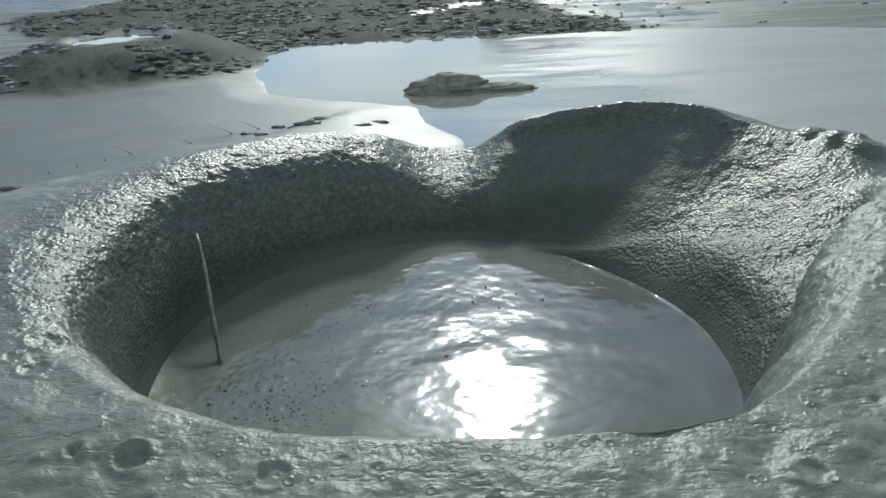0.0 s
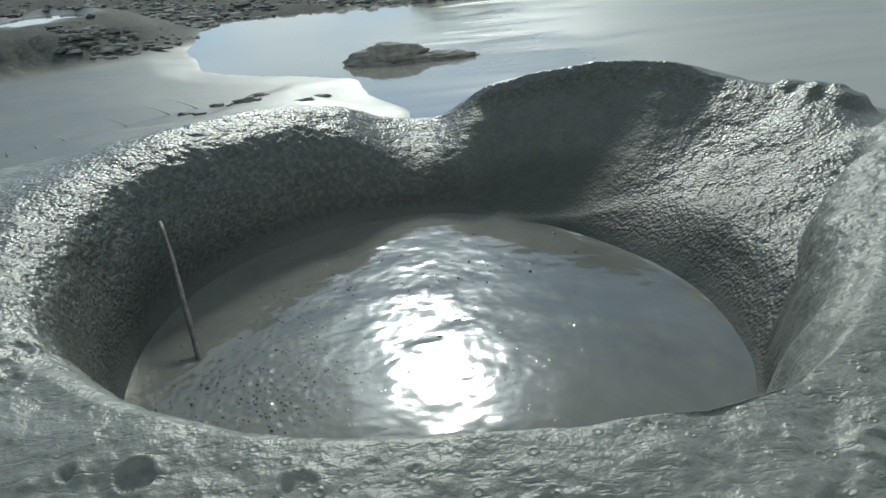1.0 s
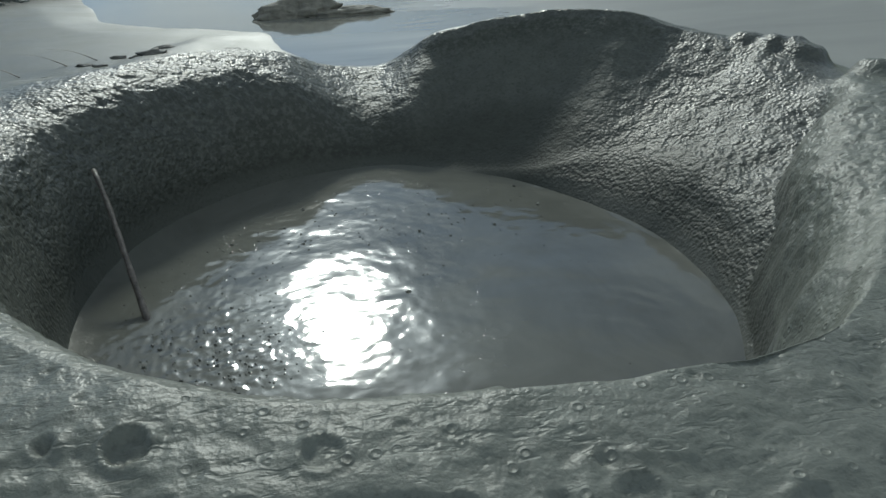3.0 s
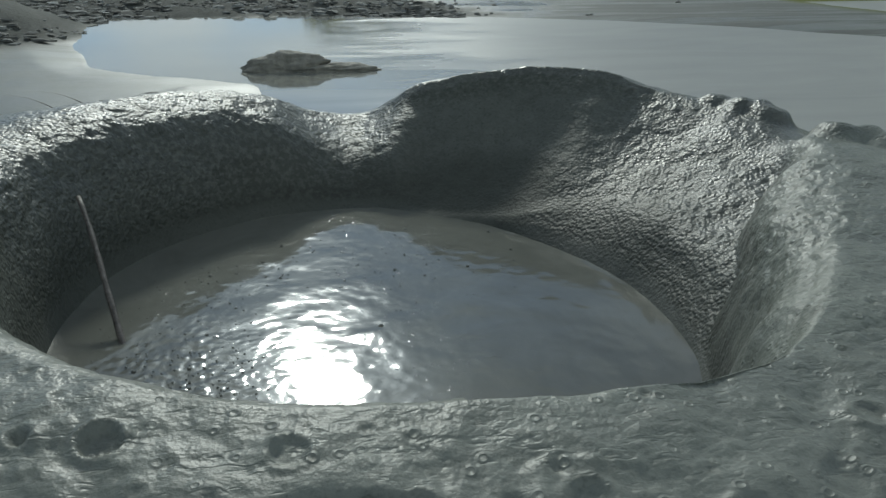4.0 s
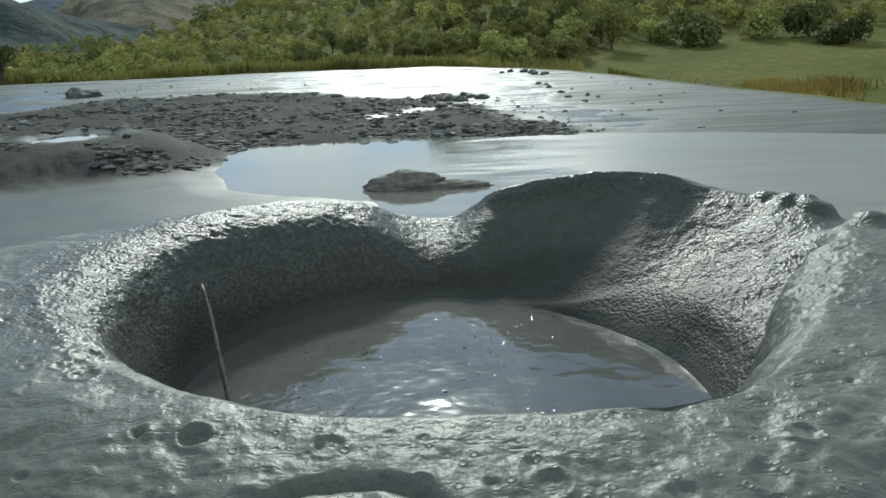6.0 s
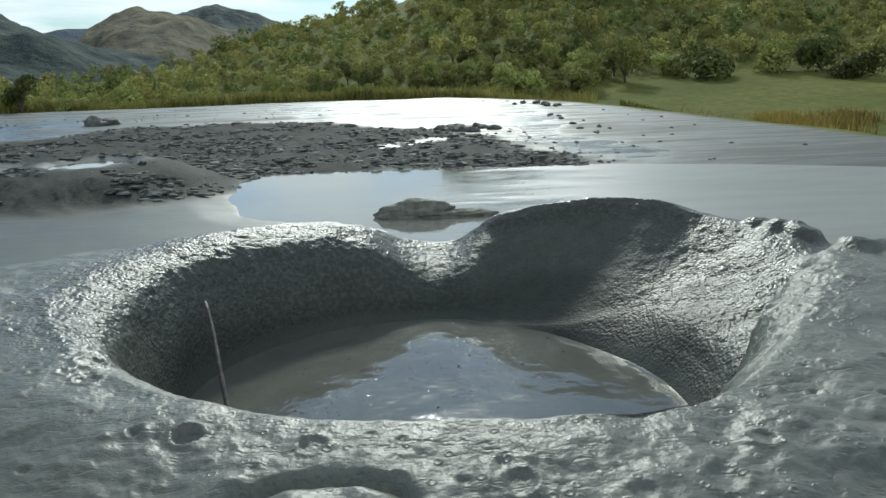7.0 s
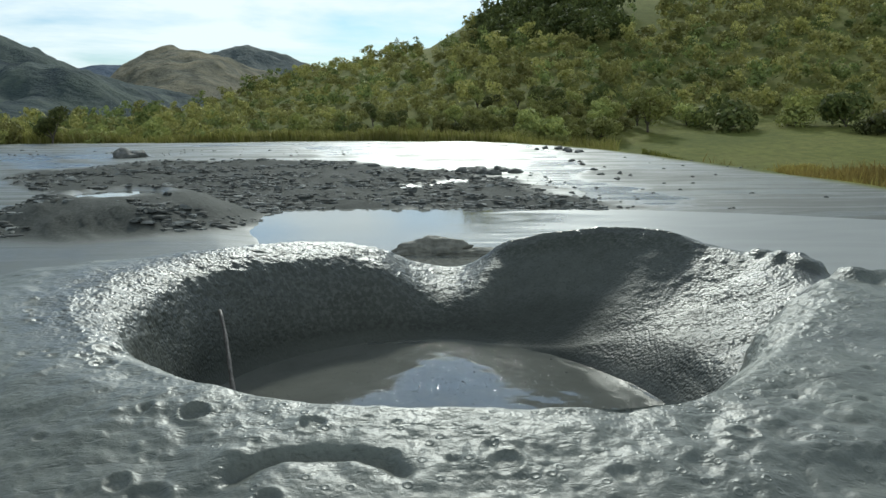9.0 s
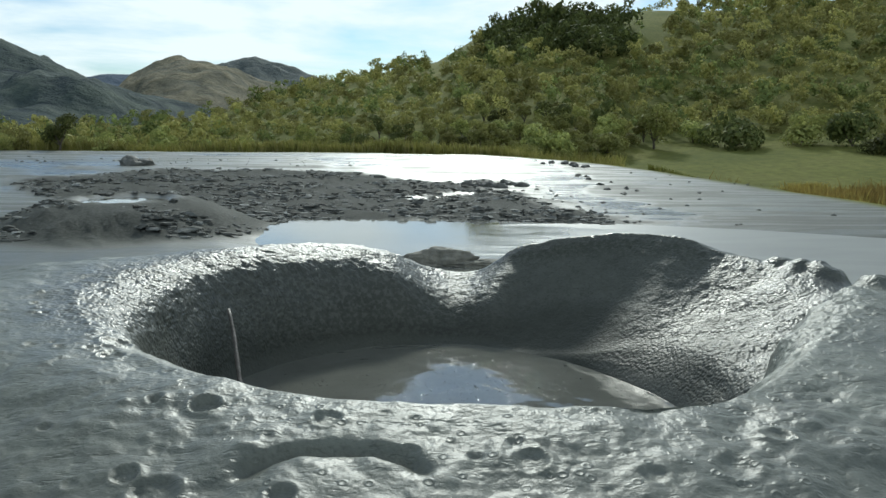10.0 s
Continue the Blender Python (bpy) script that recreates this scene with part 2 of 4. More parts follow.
RUST = leaf_material("rusty_grass", (0.22, 0.15, 0.05), (0.34, 0.24, 0.08), (0.42, 0.33, 0.12))


# ---- noise and plan helpers ----
def lattice(i, j, k):
    h = (i * 374761393 + j * 668265263 + k * 1442695041) & 0xFFFFFFFF
    h = ((h ^ (h >> 13)) * 1274126177) & 0xFFFFFFFF
    return ((h ^ (h >> 16)) & 0xFFFF) / 65535.0


def value_noise(p, scale, seed=0):
    """Smooth noise from 0 to 1 at the points p (n, 3)."""
    q = p * scale + seed * 17.31
    base = np.floor(q).astype(np.int64)
    f = q - base
    f = f * f * f * (f * (f * 6 - 15) + 10)
    out = np.zeros(len(p))
    for dx in (0, 1):
        for dy in (0, 1):
            for dz in (0, 1):
                w = (f[:, 0] if dx else 1 - f[:, 0]) * (f[:, 1] if dy else 1 - f[:, 1]) * (f[:, 2] if dz else 1 - f[:, 2])
                out += w * lattice(base[:, 0] + dx, base[:, 1] + dy, base[:, 2] + dz)
    return out


def fractal(p, scale, octaves=4, gain=0.5, seed=0):
    total, weight, amp = np.zeros(len(p)), 0.0, 1.0
    for o in range(octaves):
        total += amp * (value_noise(p, scale * 2.03**o, seed + o) - 0.5)
        weight += amp
        amp *= gain
    return total / weight * 2


def smooth_step(a, b, v):
    u = np.clip((v - a) / (b - a), 0, 1)
    return u * u * (3 - 2 * u)


def shore_distance(x, y, corners):
    """Signed distance to a closed outline in the plan, negative inside."""
    px, py = np.array(corners, float).T
    best, inside = np.full(x.shape, 1e9), np.zeros(x.shape, bool)
    for a in range(len(px)):
        b = (a + 1) % len(px)
        ex, ey = px[b] - px[a], py[b] - py[a]
        u = np.clip(((x - px[a]) * ex + (y - py[a]) * ey) / (ex * ex + ey * ey), 0, 1)
        best = np.minimum(best, np.hypot(x - px[a] - u * ex, y - py[a] - u * ey))
        if ey:
            inside ^= ((py[a] > y) != (py[b] > y)) & (x < px[a] + (y - py[a]) / ey * ex)
    return np.where(inside, -best, best)


def round_table(rows, blur=3.0):
    """Rows of (degrees, value...) round the crater, as smooth columns sampled each half degree from -180."""
    rows = sorted(rows)
    a = np.array([r[0] for r in rows], float)
    at = np.arange(-180, 180, 0.5)
    kernel = np.exp(-0.5 * (np.arange(-40, 41) * 0.5 / blur) ** 2)
    kernel /= kernel.sum()
    out = []
    for n in range(1, len(rows[0])):
        v = np.array([r[n] for r in rows], float)
        line = np.interp(at, np.r_[a - 360, a, a + 360], np.r_[v, v, v])
        out.append(np.convolve(np.r_[line[-40:], line, line[:40]], kernel, "valid"))
    return out


def at_bearing(column, degrees):
    f = ((np.asarray(degrees) + 180) % 360) * 2
    i = np.floor(f).astype(int) % 720
    u = f - np.floor(f)
    return column[i] * (1 - u) + column[(i + 1) % 720] * u


# ---- the plan of the ground ----
CX, CY = 0.0, 2.3       # middle of the crater
POND_LEVEL = -1.6
# bearing from the crater's middle (0 ahead, 90 to the right): pool radius, rim radius, rim height, width of the shelf outside it, fall beyond
RIM = round_table([
    (-180, 1.02, 1.13, 0.452, 0.10, 0.22),
    (-165, 1.02, 1.13, 0.456, 0.10, 0.22),
    (-150, 1.00, 1.13, 0.462, 0.14, 0.22),
    (-135, 0.96, 1.13, 0.470, 0.24, 0.24),
    (-120, 0.94, 1.14, 0.460, 0.42, 0.27),
    (-105, 0.93, 1.20, 0.462, 0.49, 0.30),
    (-90, 0.93, 1.26, 0.466, 0.48, 0.32),
    (-75, 0.94, 1.31, 0.462, 0.40, 0.34),
    (-60, 0.97, 1.36, 0.458, 0.25, 0.36),
    (-43, 1.00, 1.40, 0.460, 0.08, 0.40),
    (-30, 1.02, 1.46, 0.440, 0.03, 0.42),
    (-19, 1.04, 1.54, 0.415, 0.02, 0.42),
    (-11, 1.04, 1.60, 0.360, 0.02, 0.40),
    (-4, 1.04, 1.66, 0.250, 0.02, 0.36),
    (2, 1.04, 1.69, 0.205, 0.02, 0.34),
    (7, 1.03, 1.66, 0.235, 0.02, 0.36),
    (12, 1.00, 1.58, 0.385, 0.02, 0.42),
    (18, 0.97, 1.55, 0.418, 0.02, 0.44),
    (24, 0.94, 1.58, 0.455, 0.03, 0.46),
    (31, 0.92, 1.62, 0.495, 0.04, 0.46),
    (44, 0.88, 1.64, 0.505, 0.04, 0.46),
    (50, 0.87, 1.67, 0.440, 0.04, 0.44),
    (57, 0.86, 1.70, 0.420, 0.05, 0.44),
    (64, 0.85, 1.71, 0.425, 0.05, 0.44),
    (71, 0.85, 1.63, 0.400, 0.05, 0.42),
    (75, 0.85, 1.58, 0.385, 0.06, 0.40),
    (80, 0.86, 1.53, 0.440, 0.10, 0.40),
    (90, 0.86, 1.44, 0.458, 0.18, 0.38),
    (100, 0.87, 1.32, 0.462, 0.34, 0.36),
    (112, 0.90, 1.22, 0.462, 0.40, 0.32),
    (125, 0.93, 1.18, 0.464, 0.38, 0.27),
    (140, 0.98, 1.20, 0.462, 0.22, 0.24),
    (152, 1.01, 1.22, 0.458, 0.12, 0.22),
    (165, 1.02, 1.17, 0.455, 0.10, 0.22),
], 1.6)
POND_SHORE = [(0.4, 9.5), (0.1, 11.2), (-0.3, 12.0), (-0.5, 13.7), (-2.15, 14.4), (-3.2, 15.4), (-4.0, 17.5), (-4.2, 20.2), (-3.9, 21.4),
              (1.5, 21.4), (6.0, 20.4), (10.5, 18.4), (16, 14), (14, 6), (6, 3), (3, 6)]
WET_SHEET = [(-6.5, 42), (-2.6, 48.5), (2.9, 48.5), (5.3, 42.5), (5.7, 33), (5.6, 27.6), (6.7, 23.7), (7.4, 20.6), (5.7, 19.6), (4.8, 21.2), (4.2, 24.2), (3.0, 29.2), (2.7, 32.6),
             (0.9, 31.5), (-1.7, 32.3), (-4.3, 36.6)]
PUDDLES = [(-0.75, 26.2, 0.8, 0.5), (0.0, 27.0, 0.6, 0.35), (1.1, 27.6, 1.0, 0.4), (-19.0, 37.5, 5.5, 2.6), (-15.0, 33.8, 2.0, 1.2), (-9.0, 45.0, 5.0, 1.2)]
RUBBLE_PATCH = [(-16, 31), (-11, 24), (-6.2, 22.3), (-3.5, 21.2), (1.5, 21.0), (4.6, 20.3), (3.6, 24), (2.4, 28), (0.2, 31), (-4, 35), (-11, 35.5)]
MUD_EDGE = [(-400, 40), (-60, 44), (-24, 47), (-9, 48), (2, 47), (6, 42), (9.5, 36.5), (11, 31.5), (12.2, 28), (13.4, 24.5), (17, 16), (24, 4), (40, -30), (-400, -60)]
CREST = np.array([(-3.0, 1.0), (-0.8, 0.0), (-0.6, -1.0), (-0.35, -0.8), (-0.27, -0.2), (-0.216, 0.8), (-0.19, 1.2), (-0.132, 2.0), (-0.073, 2.9), (0.0, 3.9), (0.043, 5.6),
                  (0.081, 6.5), (0.15, 7.0), (0.24, 7.5), (0.30, 7.3), (0.35, 7.6), (0.5, 8.4), (1.0, 9.5), (3.0, 9.0)])


def land(x, y):
    """Height of the open ground beyond the crater's own mound, with its grass, wet and rubble shares."""
    p = np.stack([x, y, 0 * x], 1)
    pond = shore_distance(x, y, POND_SHORE) + 0.35 * fractal(p, 0.5, 4, 0.5, 3)
    edge = shore_distance(x, y, MUD_EDGE) + 0.8 * fractal(p, 0.2, 3, 0.5, 5)
    patch = shore_distance(x, y, RUBBLE_PATCH) + 0.9 * fractal(p, 0.45, 4, 0.6, 7)
    z = -1.52 + 0.5 * smooth_step(22, 46, y) - 0.005 * np.maximum(0, x - 4) * smooth_step(15, 24, y)
    z = np.where(pond < 3, np.minimum(z, POND_LEVEL + np.clip(pond * 0.09, -0.25, 3)), z)
    z += 0.035 * fractal(p, 0.35, 4, 0.5, 11) * smooth_step(0.2, 2.0, pond)
    # the neighbouring small mud cone and its crater
    r = np.hypot(x + 7.4, (y - 19.6))
    rr = r + 0.5 * fractal(p, 0.5, 3, 0.5, 21)
    z += 0.60 * (1 - smooth_step(1.15, 3.5, rr)) - 0.10 * (1 - smooth_step(0.9, 1.15, rr)) + 0.03 * np.exp(-((rr - 1.2) / 0.12) ** 2)
    # the edge of an older mud flow on the near shore
    along = (x + 3.6) * 0.73 + (y - 11.2) * 0.68
    across = -(x + 3.6) * 0.68 + (y - 11.2) * 0.73 + 0.25 * np.sin(along * 1.3) + 0.4 * fractal(p, 0.8, 3, 0.5, 81)
    z += 0.07 * (1 - smooth_step(-0.12, 0.12, across)) * (1 - smooth_step(2.2, 3.2, np.abs(along))) * smooth_step(-2.2, -0.4, across)
    rubble = (1 - smooth_step(-0.5, 0.5, patch))
    lumps = np.abs(fractal(p, 2.5, 4, 0.6, 31))
    z += rubble * (0.28 * lumps - 0.03)
    cone_rubble = smooth_step(1.3, 1.6, rr) * (1 - smooth_step(3.0, 3.6, rr)) * smooth_step(-0.25, 0.1, fractal(p, 0.55, 3, 0.5, 41))
    z += cone_rubble * 0.2 * lumps
    rubble = np.maximum(np.maximum(rubble * 0.9, cone_rubble * 0.9), 0.8 * (1 - smooth_step(3.0, 4.2, rr)) * smooth_step(1.1, 1.3, rr))
    z = np.where(pond < 0.6, np.minimum(z, POND_LEVEL + np.clip(pond * 0.25, -0.3, 1)), z)
    wet = (1 - smooth_step(-0.15, 0.05, pond)) * 0.1
    wet = np.maximum(wet, 1 - smooth_step(0.95, 1.1, rr))
    ragged = fractal(p * [0.7, 1.5, 1], 0.5, 5, 0.6, 51)
    sheet = 1 - smooth_step(-0.25, 0.25, shore_distance(x, y, WET_SHEET) + 1.4 * ragged)
    sheet = sheet * (0.25 + 0.75 * smooth_step(-0.22, 0.05, fractal(p * [0.4, 0.3, 1], 0.9, 4, 0.6, 53)))
    for px, py, rx, ry in PUDDLES:
        sheet = np.maximum(sheet, 1 - smooth_step(0.75, 1.0, np.hypot((x - px) / rx, (y - py) / ry) + 0.8 * ragged))
    rubble = rubble * (1 - sheet)
    sheet = np.maximum(sheet, 0.6 * smooth_step(0.1, 0.4, ragged) * smooth_step(24, 31, y - 0.4 * x) * (1 - rubble))
    z = z - 0.02 * sheet * smooth_step(21, 24, y)
    wet = np.maximum(wet, 0.95 * sheet)
    # meadow, bushes' ground and the hillside beyond the mud's edge
    d = np.hypot(x - CX, y)
    side = x / np.maximum(y, 1.0)
    e = np.interp(np.where(y > 0, np.clip(side, -3, 3), 3.0 * np.sign(x)), CREST[:, 0], CREST[:, 1])
    top = 1.0 + 150 * np.tan(np.radians(e))
    right = smooth_step(0.12, 0.30, side)
    low = -2.4 - 1.3 * (1 - smooth_step(-0.35, -0.05, side)) - 1.2 * right * (1 - smooth_step(30, 72, d)) + 1.2 * right * smooth_step(45, 78, d)
    hill = low + (top - low) * smooth_step(46 + 24 * right, 178, d) ** 0.85
    hill = np.where(d > 175, top - (d - 175) * 0.05, hill) + 1.2 * fractal(p, 0.03, 4, 0.5, 61) * smooth_step(60, 120, d)
    g = smooth_step(-0.4, 0.6, edge)
    scar = np.hypot((x + 22.6) / 2.6, (y - 64) / 3.0) + 0.5 * fractal(p, 0.6, 3, 0.5, 71)
    g = g * smooth_step(0.7, 1.1, scar)
    fall = smooth_step(0.0, 9.0, edge)
    z = z * (1 - fall) + np.where(y > -20, hill, z) * fall
    return z, g, wet * (1 - g), rubble * (1 - g)


BANK_FOOT = [((1.13, 2.38), (0.863, -0.504)), ((1.16, 2.42), (0.745, -0.667))]  # a point of each stretch, and the way up the bank


def bank_height(x, y):
    """The steep cut bank that closes the crater on the near right, rounding over into the flat flank."""
    p = np.stack([x, y, 0 * x], 1)
    s = np.minimum(*[(x - px) * nx + (y - py) * ny for (px, py), (nx, ny) in BANK_FOOT])
    s = s + 0.045 * fractal(p, 4.0, 2, 0.4, 91)
    return np.where(s > 0, 0.462 * np.tanh(np.maximum(s, 0) / 0.105), s * 0.8)


def crater_row(u, b, pool, rim, top):
    """Height of the inner wall at a share u of the way out from the pool's edge, and the bank's share in it."""
    foot_bank = 0.17 * np.exp(-((b - 71) / 27) ** 2)
    even = np.exp(-((b - 27) / 27) ** 4)

    def rise(v):
        return (smooth_step(0, 1, v**1.12) * 0.75 + 0.25 * v) * (1 - even) + even * v**1.35
    foot = 0.04 + 0.26 * smooth_step(0.0, 0.16, foot_bank)
    z = foot_bank * np.sin(np.clip(u / foot, 0, 1) * np.pi / 2) + (top - foot_bank) * rise(np.maximum(0, u - foot * 0.5) / (1 - foot * 0.5))
    # on the left and under the notch a steep face, then a gentler roll towards the rim
    left = smooth_step(17, 5, b)
    face = 0.42 + 0.14 * np.exp(-((b + 42) / 26) ** 4)
    wander = 0.10 * fractal(np.stack([b / 9.0, 0 * b + 3.0 * u, 0 * b], 1), 1.0, 3, 0.55, 95)
    stepped = 0.86 * smooth_step(0, 1, u / (face + wander)) + 0.14 * u
    rolled = np.tanh(2.6 * u) / np.tanh(2.6)
    z = z * (1 - left) + left * top * (0.25 * stepped + 0.75 * rolled)
    # on the right the far slope runs on behind the cut bank
    radius = pool + (rim - pool) * u
    v = np.clip((radius - pool) / (1.65 - pool), 0, 1)
    slope = 0.15 * np.sin(np.clip(v / 0.25, 0, 1) * np.pi / 2) + 0.25 * np.maximum(0, v - 0.12) / 0.88
    bank = bank_height(CX + radius * np.sin(np.radians(b)), CY + radius * np.cos(np.radians(b)))
    near = smooth_step(70, 79, b)
    both = 0.012 * np.logaddexp(slope / 0.012, bank / 0.012)
    z = z * (1 - near) + near * both
    meet = near * smooth_step(0.75, 1.0, u)
    return z * (1 - meet) + meet * top, near * smooth_step(-0.02, 0.03, bank - slope)


def mound(x, y):
    """Radius, bearing and the crater's columns at places in the plan."""
    r, b = np.hypot(x - CX, y - CY), np.degrees(np.arctan2(x - CX, y - CY))
    return r, b, [at_bearing(c, b) for c in RIM]


def outer_height(x, y, z_land):
    r, b, (pool, rim, top, shelf, fall) = mound(x, y)
    d = np.maximum(r - rim, 0)
    soft = 0.07
    over = soft * (np.logaddexp(0, (d - shelf) / soft) - np.logaddexp(0, -shelf / soft))
    z = top - fall * over 
    z = z + 0.018 * smooth_step(0, 0.30, d) * np.exp(-((b + 92) / 34) ** 4)
    k = 0.25
    return k * np.logaddexp(z / k, z_land / k)


PITS = [(-0.546, 1.168, 0.038, 0.016), (-0.63, 0.92, 0.030, 0.012), (-0.56, 0.87, 0.050, 0.010), (-0.33, 0.84, 0.032, 0.012), (-0.41, 0.81, 0.020, 0.008),
        (0.12, 0.95, 0.040, 0.008), (-0.11, 0.975, 0.028, 0.010), (-0.28, 1.10, 0.035, 0.008), (-0.91, 1.64, 0.045, 0.010), (-0.87, 1.50, 0.038, 0.010),
        (-0.94, 1.55, 0.025, 0.008), (0.50, 0.93, 0.045, 0.007), (0.62, 1.05, 0.035, 0.010), (0.34, 0.90, 0.03, 0.006)]


LUMPS = [(1.60, 2.97, 0.10, 0.040), (1.56, 3.08, 0.10, 0.035), (1.50, 3.20, 0.09, 0.030), (1.63, 2.60, 0.13, 0.060), (1.75, 2.50, 0.12, 0.055), (1.88, 2.44, 0.10, 0.045)]


def ground():
    turns = 1000
    # closer columns across the near rim
    b = np.interp(np.arange(turns), [0, 200, 800, 1000], [-180, -124, 124, 180])
    rad = np.radians(b)
    pool, rim, top, shelf, fall = [at_bearing(c, b) for c in RIM]
    rows, banked = [], [np.zeros(turns)] * 10  # (radius, height or None) row by row; the bank's share in the inner ones
    for u in np.linspace(0, 1, 10, endpoint=False):
        rows.append((pool * (0.8 + 0.2 * u), -0.18 * (1 - u) * np.ones(turns), 0.0 * pool))
    for u in np.r_[np.linspace(0, 0.1, 16, endpoint=False), np.linspace(0.1, 1, 72, endpoint=False)]:
        height, share = crater_row(u, b, pool, rim, top)
        rows.append((pool + (rim - pool) * u, height, np.full(turns, smooth_step(0, 0.40, u))))
        banked.append(share)
    near = np.linspace(0, 1.15, 180, endpoint=False)
    far = np.r_[1.15 * (60 / 1.15) ** np.linspace(0, 1, 220, endpoint=False), 60 * (3400 / 60) ** np.linspace(0, 1, 46)]
    for d in np.r_[near, far]:
        rows.append((rim + d, None, np.ones(turns)))
    pts, rough = [], []
    for radius, height, share in rows:
        x, y = CX + radius * np.sin(rad), CY + radius * np.cos(rad)
        pts.append(np.stack([x, y, height if height is not None else np.full(turns, np.nan)], 1))
        rough.append(share)
    pts, rough = np.concatenate(pts), np.concatenate(rough)
    banked = np.concatenate(banked + [np.zeros(turns)] * (len(rows) - len(banked)))
    z_land, grass, wet, rubble = land(pts[:, 0], pts[:, 1])
    out = np.isnan(pts[:, 2])
    pts[out, 2] = outer_height(pts[out, 0], pts[out, 1], z_land[out])
    inside = ~out
    grass[inside], wet[inside], rubble[inside] = 0, 0, 0
    # relief of the mound: lumps and pits, along the surface's own normal
    grid = pts.reshape(len(rows), turns, 3)
    du = np.gradient(grid, axis=0)
    dv = np.roll(grid, -1, 1) - np.roll(grid, 1, 1)
    normal = np.cross(dv, du)
    normal /= np.linalg.norm(normal, axis=2, keepdims=True) + 1e-12
    normal = normal.reshape(-1, 3)
    normal[normal[:, 2] < 0] *= -1
    r, bearing, cols = mound(pts[:, 0], pts[:, 1])
    close = 1 - smooth_step(2.6, 6.0, r)
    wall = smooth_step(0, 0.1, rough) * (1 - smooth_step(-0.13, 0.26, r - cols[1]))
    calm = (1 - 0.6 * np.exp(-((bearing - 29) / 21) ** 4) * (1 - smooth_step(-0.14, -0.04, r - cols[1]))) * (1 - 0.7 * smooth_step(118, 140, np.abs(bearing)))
    frontal = smooth_step(-0.05, 0.12, r - cols[1]) * smooth_step(110, 150, np.abs(bearing))
    push = 0.024 * fractal(pts, 3.1, 3, 0.5, 101)
    push += wall * calm * (0.007 * np.abs(fractal(pts, 17, 3, 0.55, 111)) + 0.006 * fractal(pts, 42, 2, 0.6, 121))
    push += (1 - wall) * 0.003 * fractal(pts, 24, 3, 0.55, 131)
    lumpy = fractal(pts, 9.0, 3, 0.5, 141)
    push += frontal * ((0.010 + 0.007 * smooth_step(0.2, 0.7, pts[:, 0])) * lumpy + 0.006 * np.abs(fractal(pts, 17, 2, 0.45, 151)) + 0.002 * np.abs(fractal(pts, 34, 2, 0.5, 161)))
    push *= rough * close
    for px, py, pr, depth in PITS:
        pr *= 0.9
        q = np.hypot(pts[:, 0] - px, pts[:, 1] - py) / pr
        push -= 0.6 * depth * (1 - smooth_step(0.55, 1.0, q) ** 1.5) - 0.40 * depth * np.exp(-((q - 1.1) / 0.18) ** 2)
    rng = np.random.default_rng(5)
    for _ in range(170):
        bb, dd = rng.uniform(100, 265), rng.uniform(0.02, 0.75)
        rc = at_bearing(RIM[1], bb) + dd
        px, py, pr = CX + rc * math.sin(math.radians(bb)), CY + rc * math.cos(math.radians(bb)), rng.uniform(0.006, 0.019)
        near_by = (np.abs(pts[:, 0] - px) < 2 * pr) & (np.abs(pts[:, 1] - py) < 2 * pr)
        q = np.hypot(pts[near_by, 0] - px, pts[near_by, 1] - py) / pr
        push[near_by] -= pr * 0.28 * (1 - smooth_step(0.4, 1.0, q)) - pr * 0.12 * np.exp(-((q - 1.15) / 0.2) ** 2)
    for _ in range(130):
        bb, dd = rng.uniform(95, 285), abs(rng.normal()) * 0.35
        rc = at_bearing(RIM[1], bb) + dd
        px, py, pr = CX + rc * math.sin(math.radians(bb)), CY + rc * math.cos(math.radians(bb)), rng.uniform(0.010, 0.022)
        near_by = (np.abs(pts[:, 0] - px) < 1.2 * pr) & (np.abs(pts[:, 1] - py) < 1.2 * pr)
        q = np.hypot(pts[near_by, 0] - px, pts[near_by, 1] - py) / pr
        push[near_by] += pr * 0.2 * (1 - smooth_step(0.2, 1.0, q))
    # thick lumps sitting along the rim
    for px, py, pr, high in LUMPS:
        q = np.hypot(pts[:, 0] - px, pts[:, 1] - py) / pr
        push += high * (1 - smooth_step(0.35, 1.0, q))
    # the crescent hollow in the near rim
    cx, cy = pts[:, 0] + 0.25, pts[:, 1] - 0.90
    ring = np.hypot(cx / 1.05, cy / 0.62)
    push -= 0.028 * np.exp(-(np.where(ring < 0.165, (ring - 0.165) / 0.032, (ring - 0.165) / 0.014)) ** 2) * smooth_step(-0.02, 0.06, cy) * close
    pts = pts + normal * push[:, None]
    n, m = len(rows), turns
    i, j = np.meshgrid(np.arange(n - 1), np.arange(m), indexing="ij")
    k = (j + 1) % m
    faces = np.stack([i * m + j, (i + 1) * m + j, (i + 1) * m + k, i * m + k], -1).reshape(-1, 4)
    mesh = bpy.data.meshes.new("ground")
    mesh.from_pydata(pts.tolist(), [], faces[:, ::-1].tolist())
    shelf_share = smooth_step(0.0, 0.36, r - cols[1])
    near_wet = smooth_step(128, 150, np.abs(np.where(bearing < -60, bearing + 360, bearing)) ) * (1 - smooth_step(196, 214, np.where(bearing < -60, bearing + 360, bearing)))
    near_wet = near_wet * smooth_step(-0.25, 0.2, fractal(pts, 2.2, 3, 0.5, 181) + 0.15)
    flat_share = np.maximum(smooth_step(3.0, 7.0, r), 0.5 * shelf_share * (1 - 0.25 * near_wet)) * (1 - rubble) * (1 - grass)
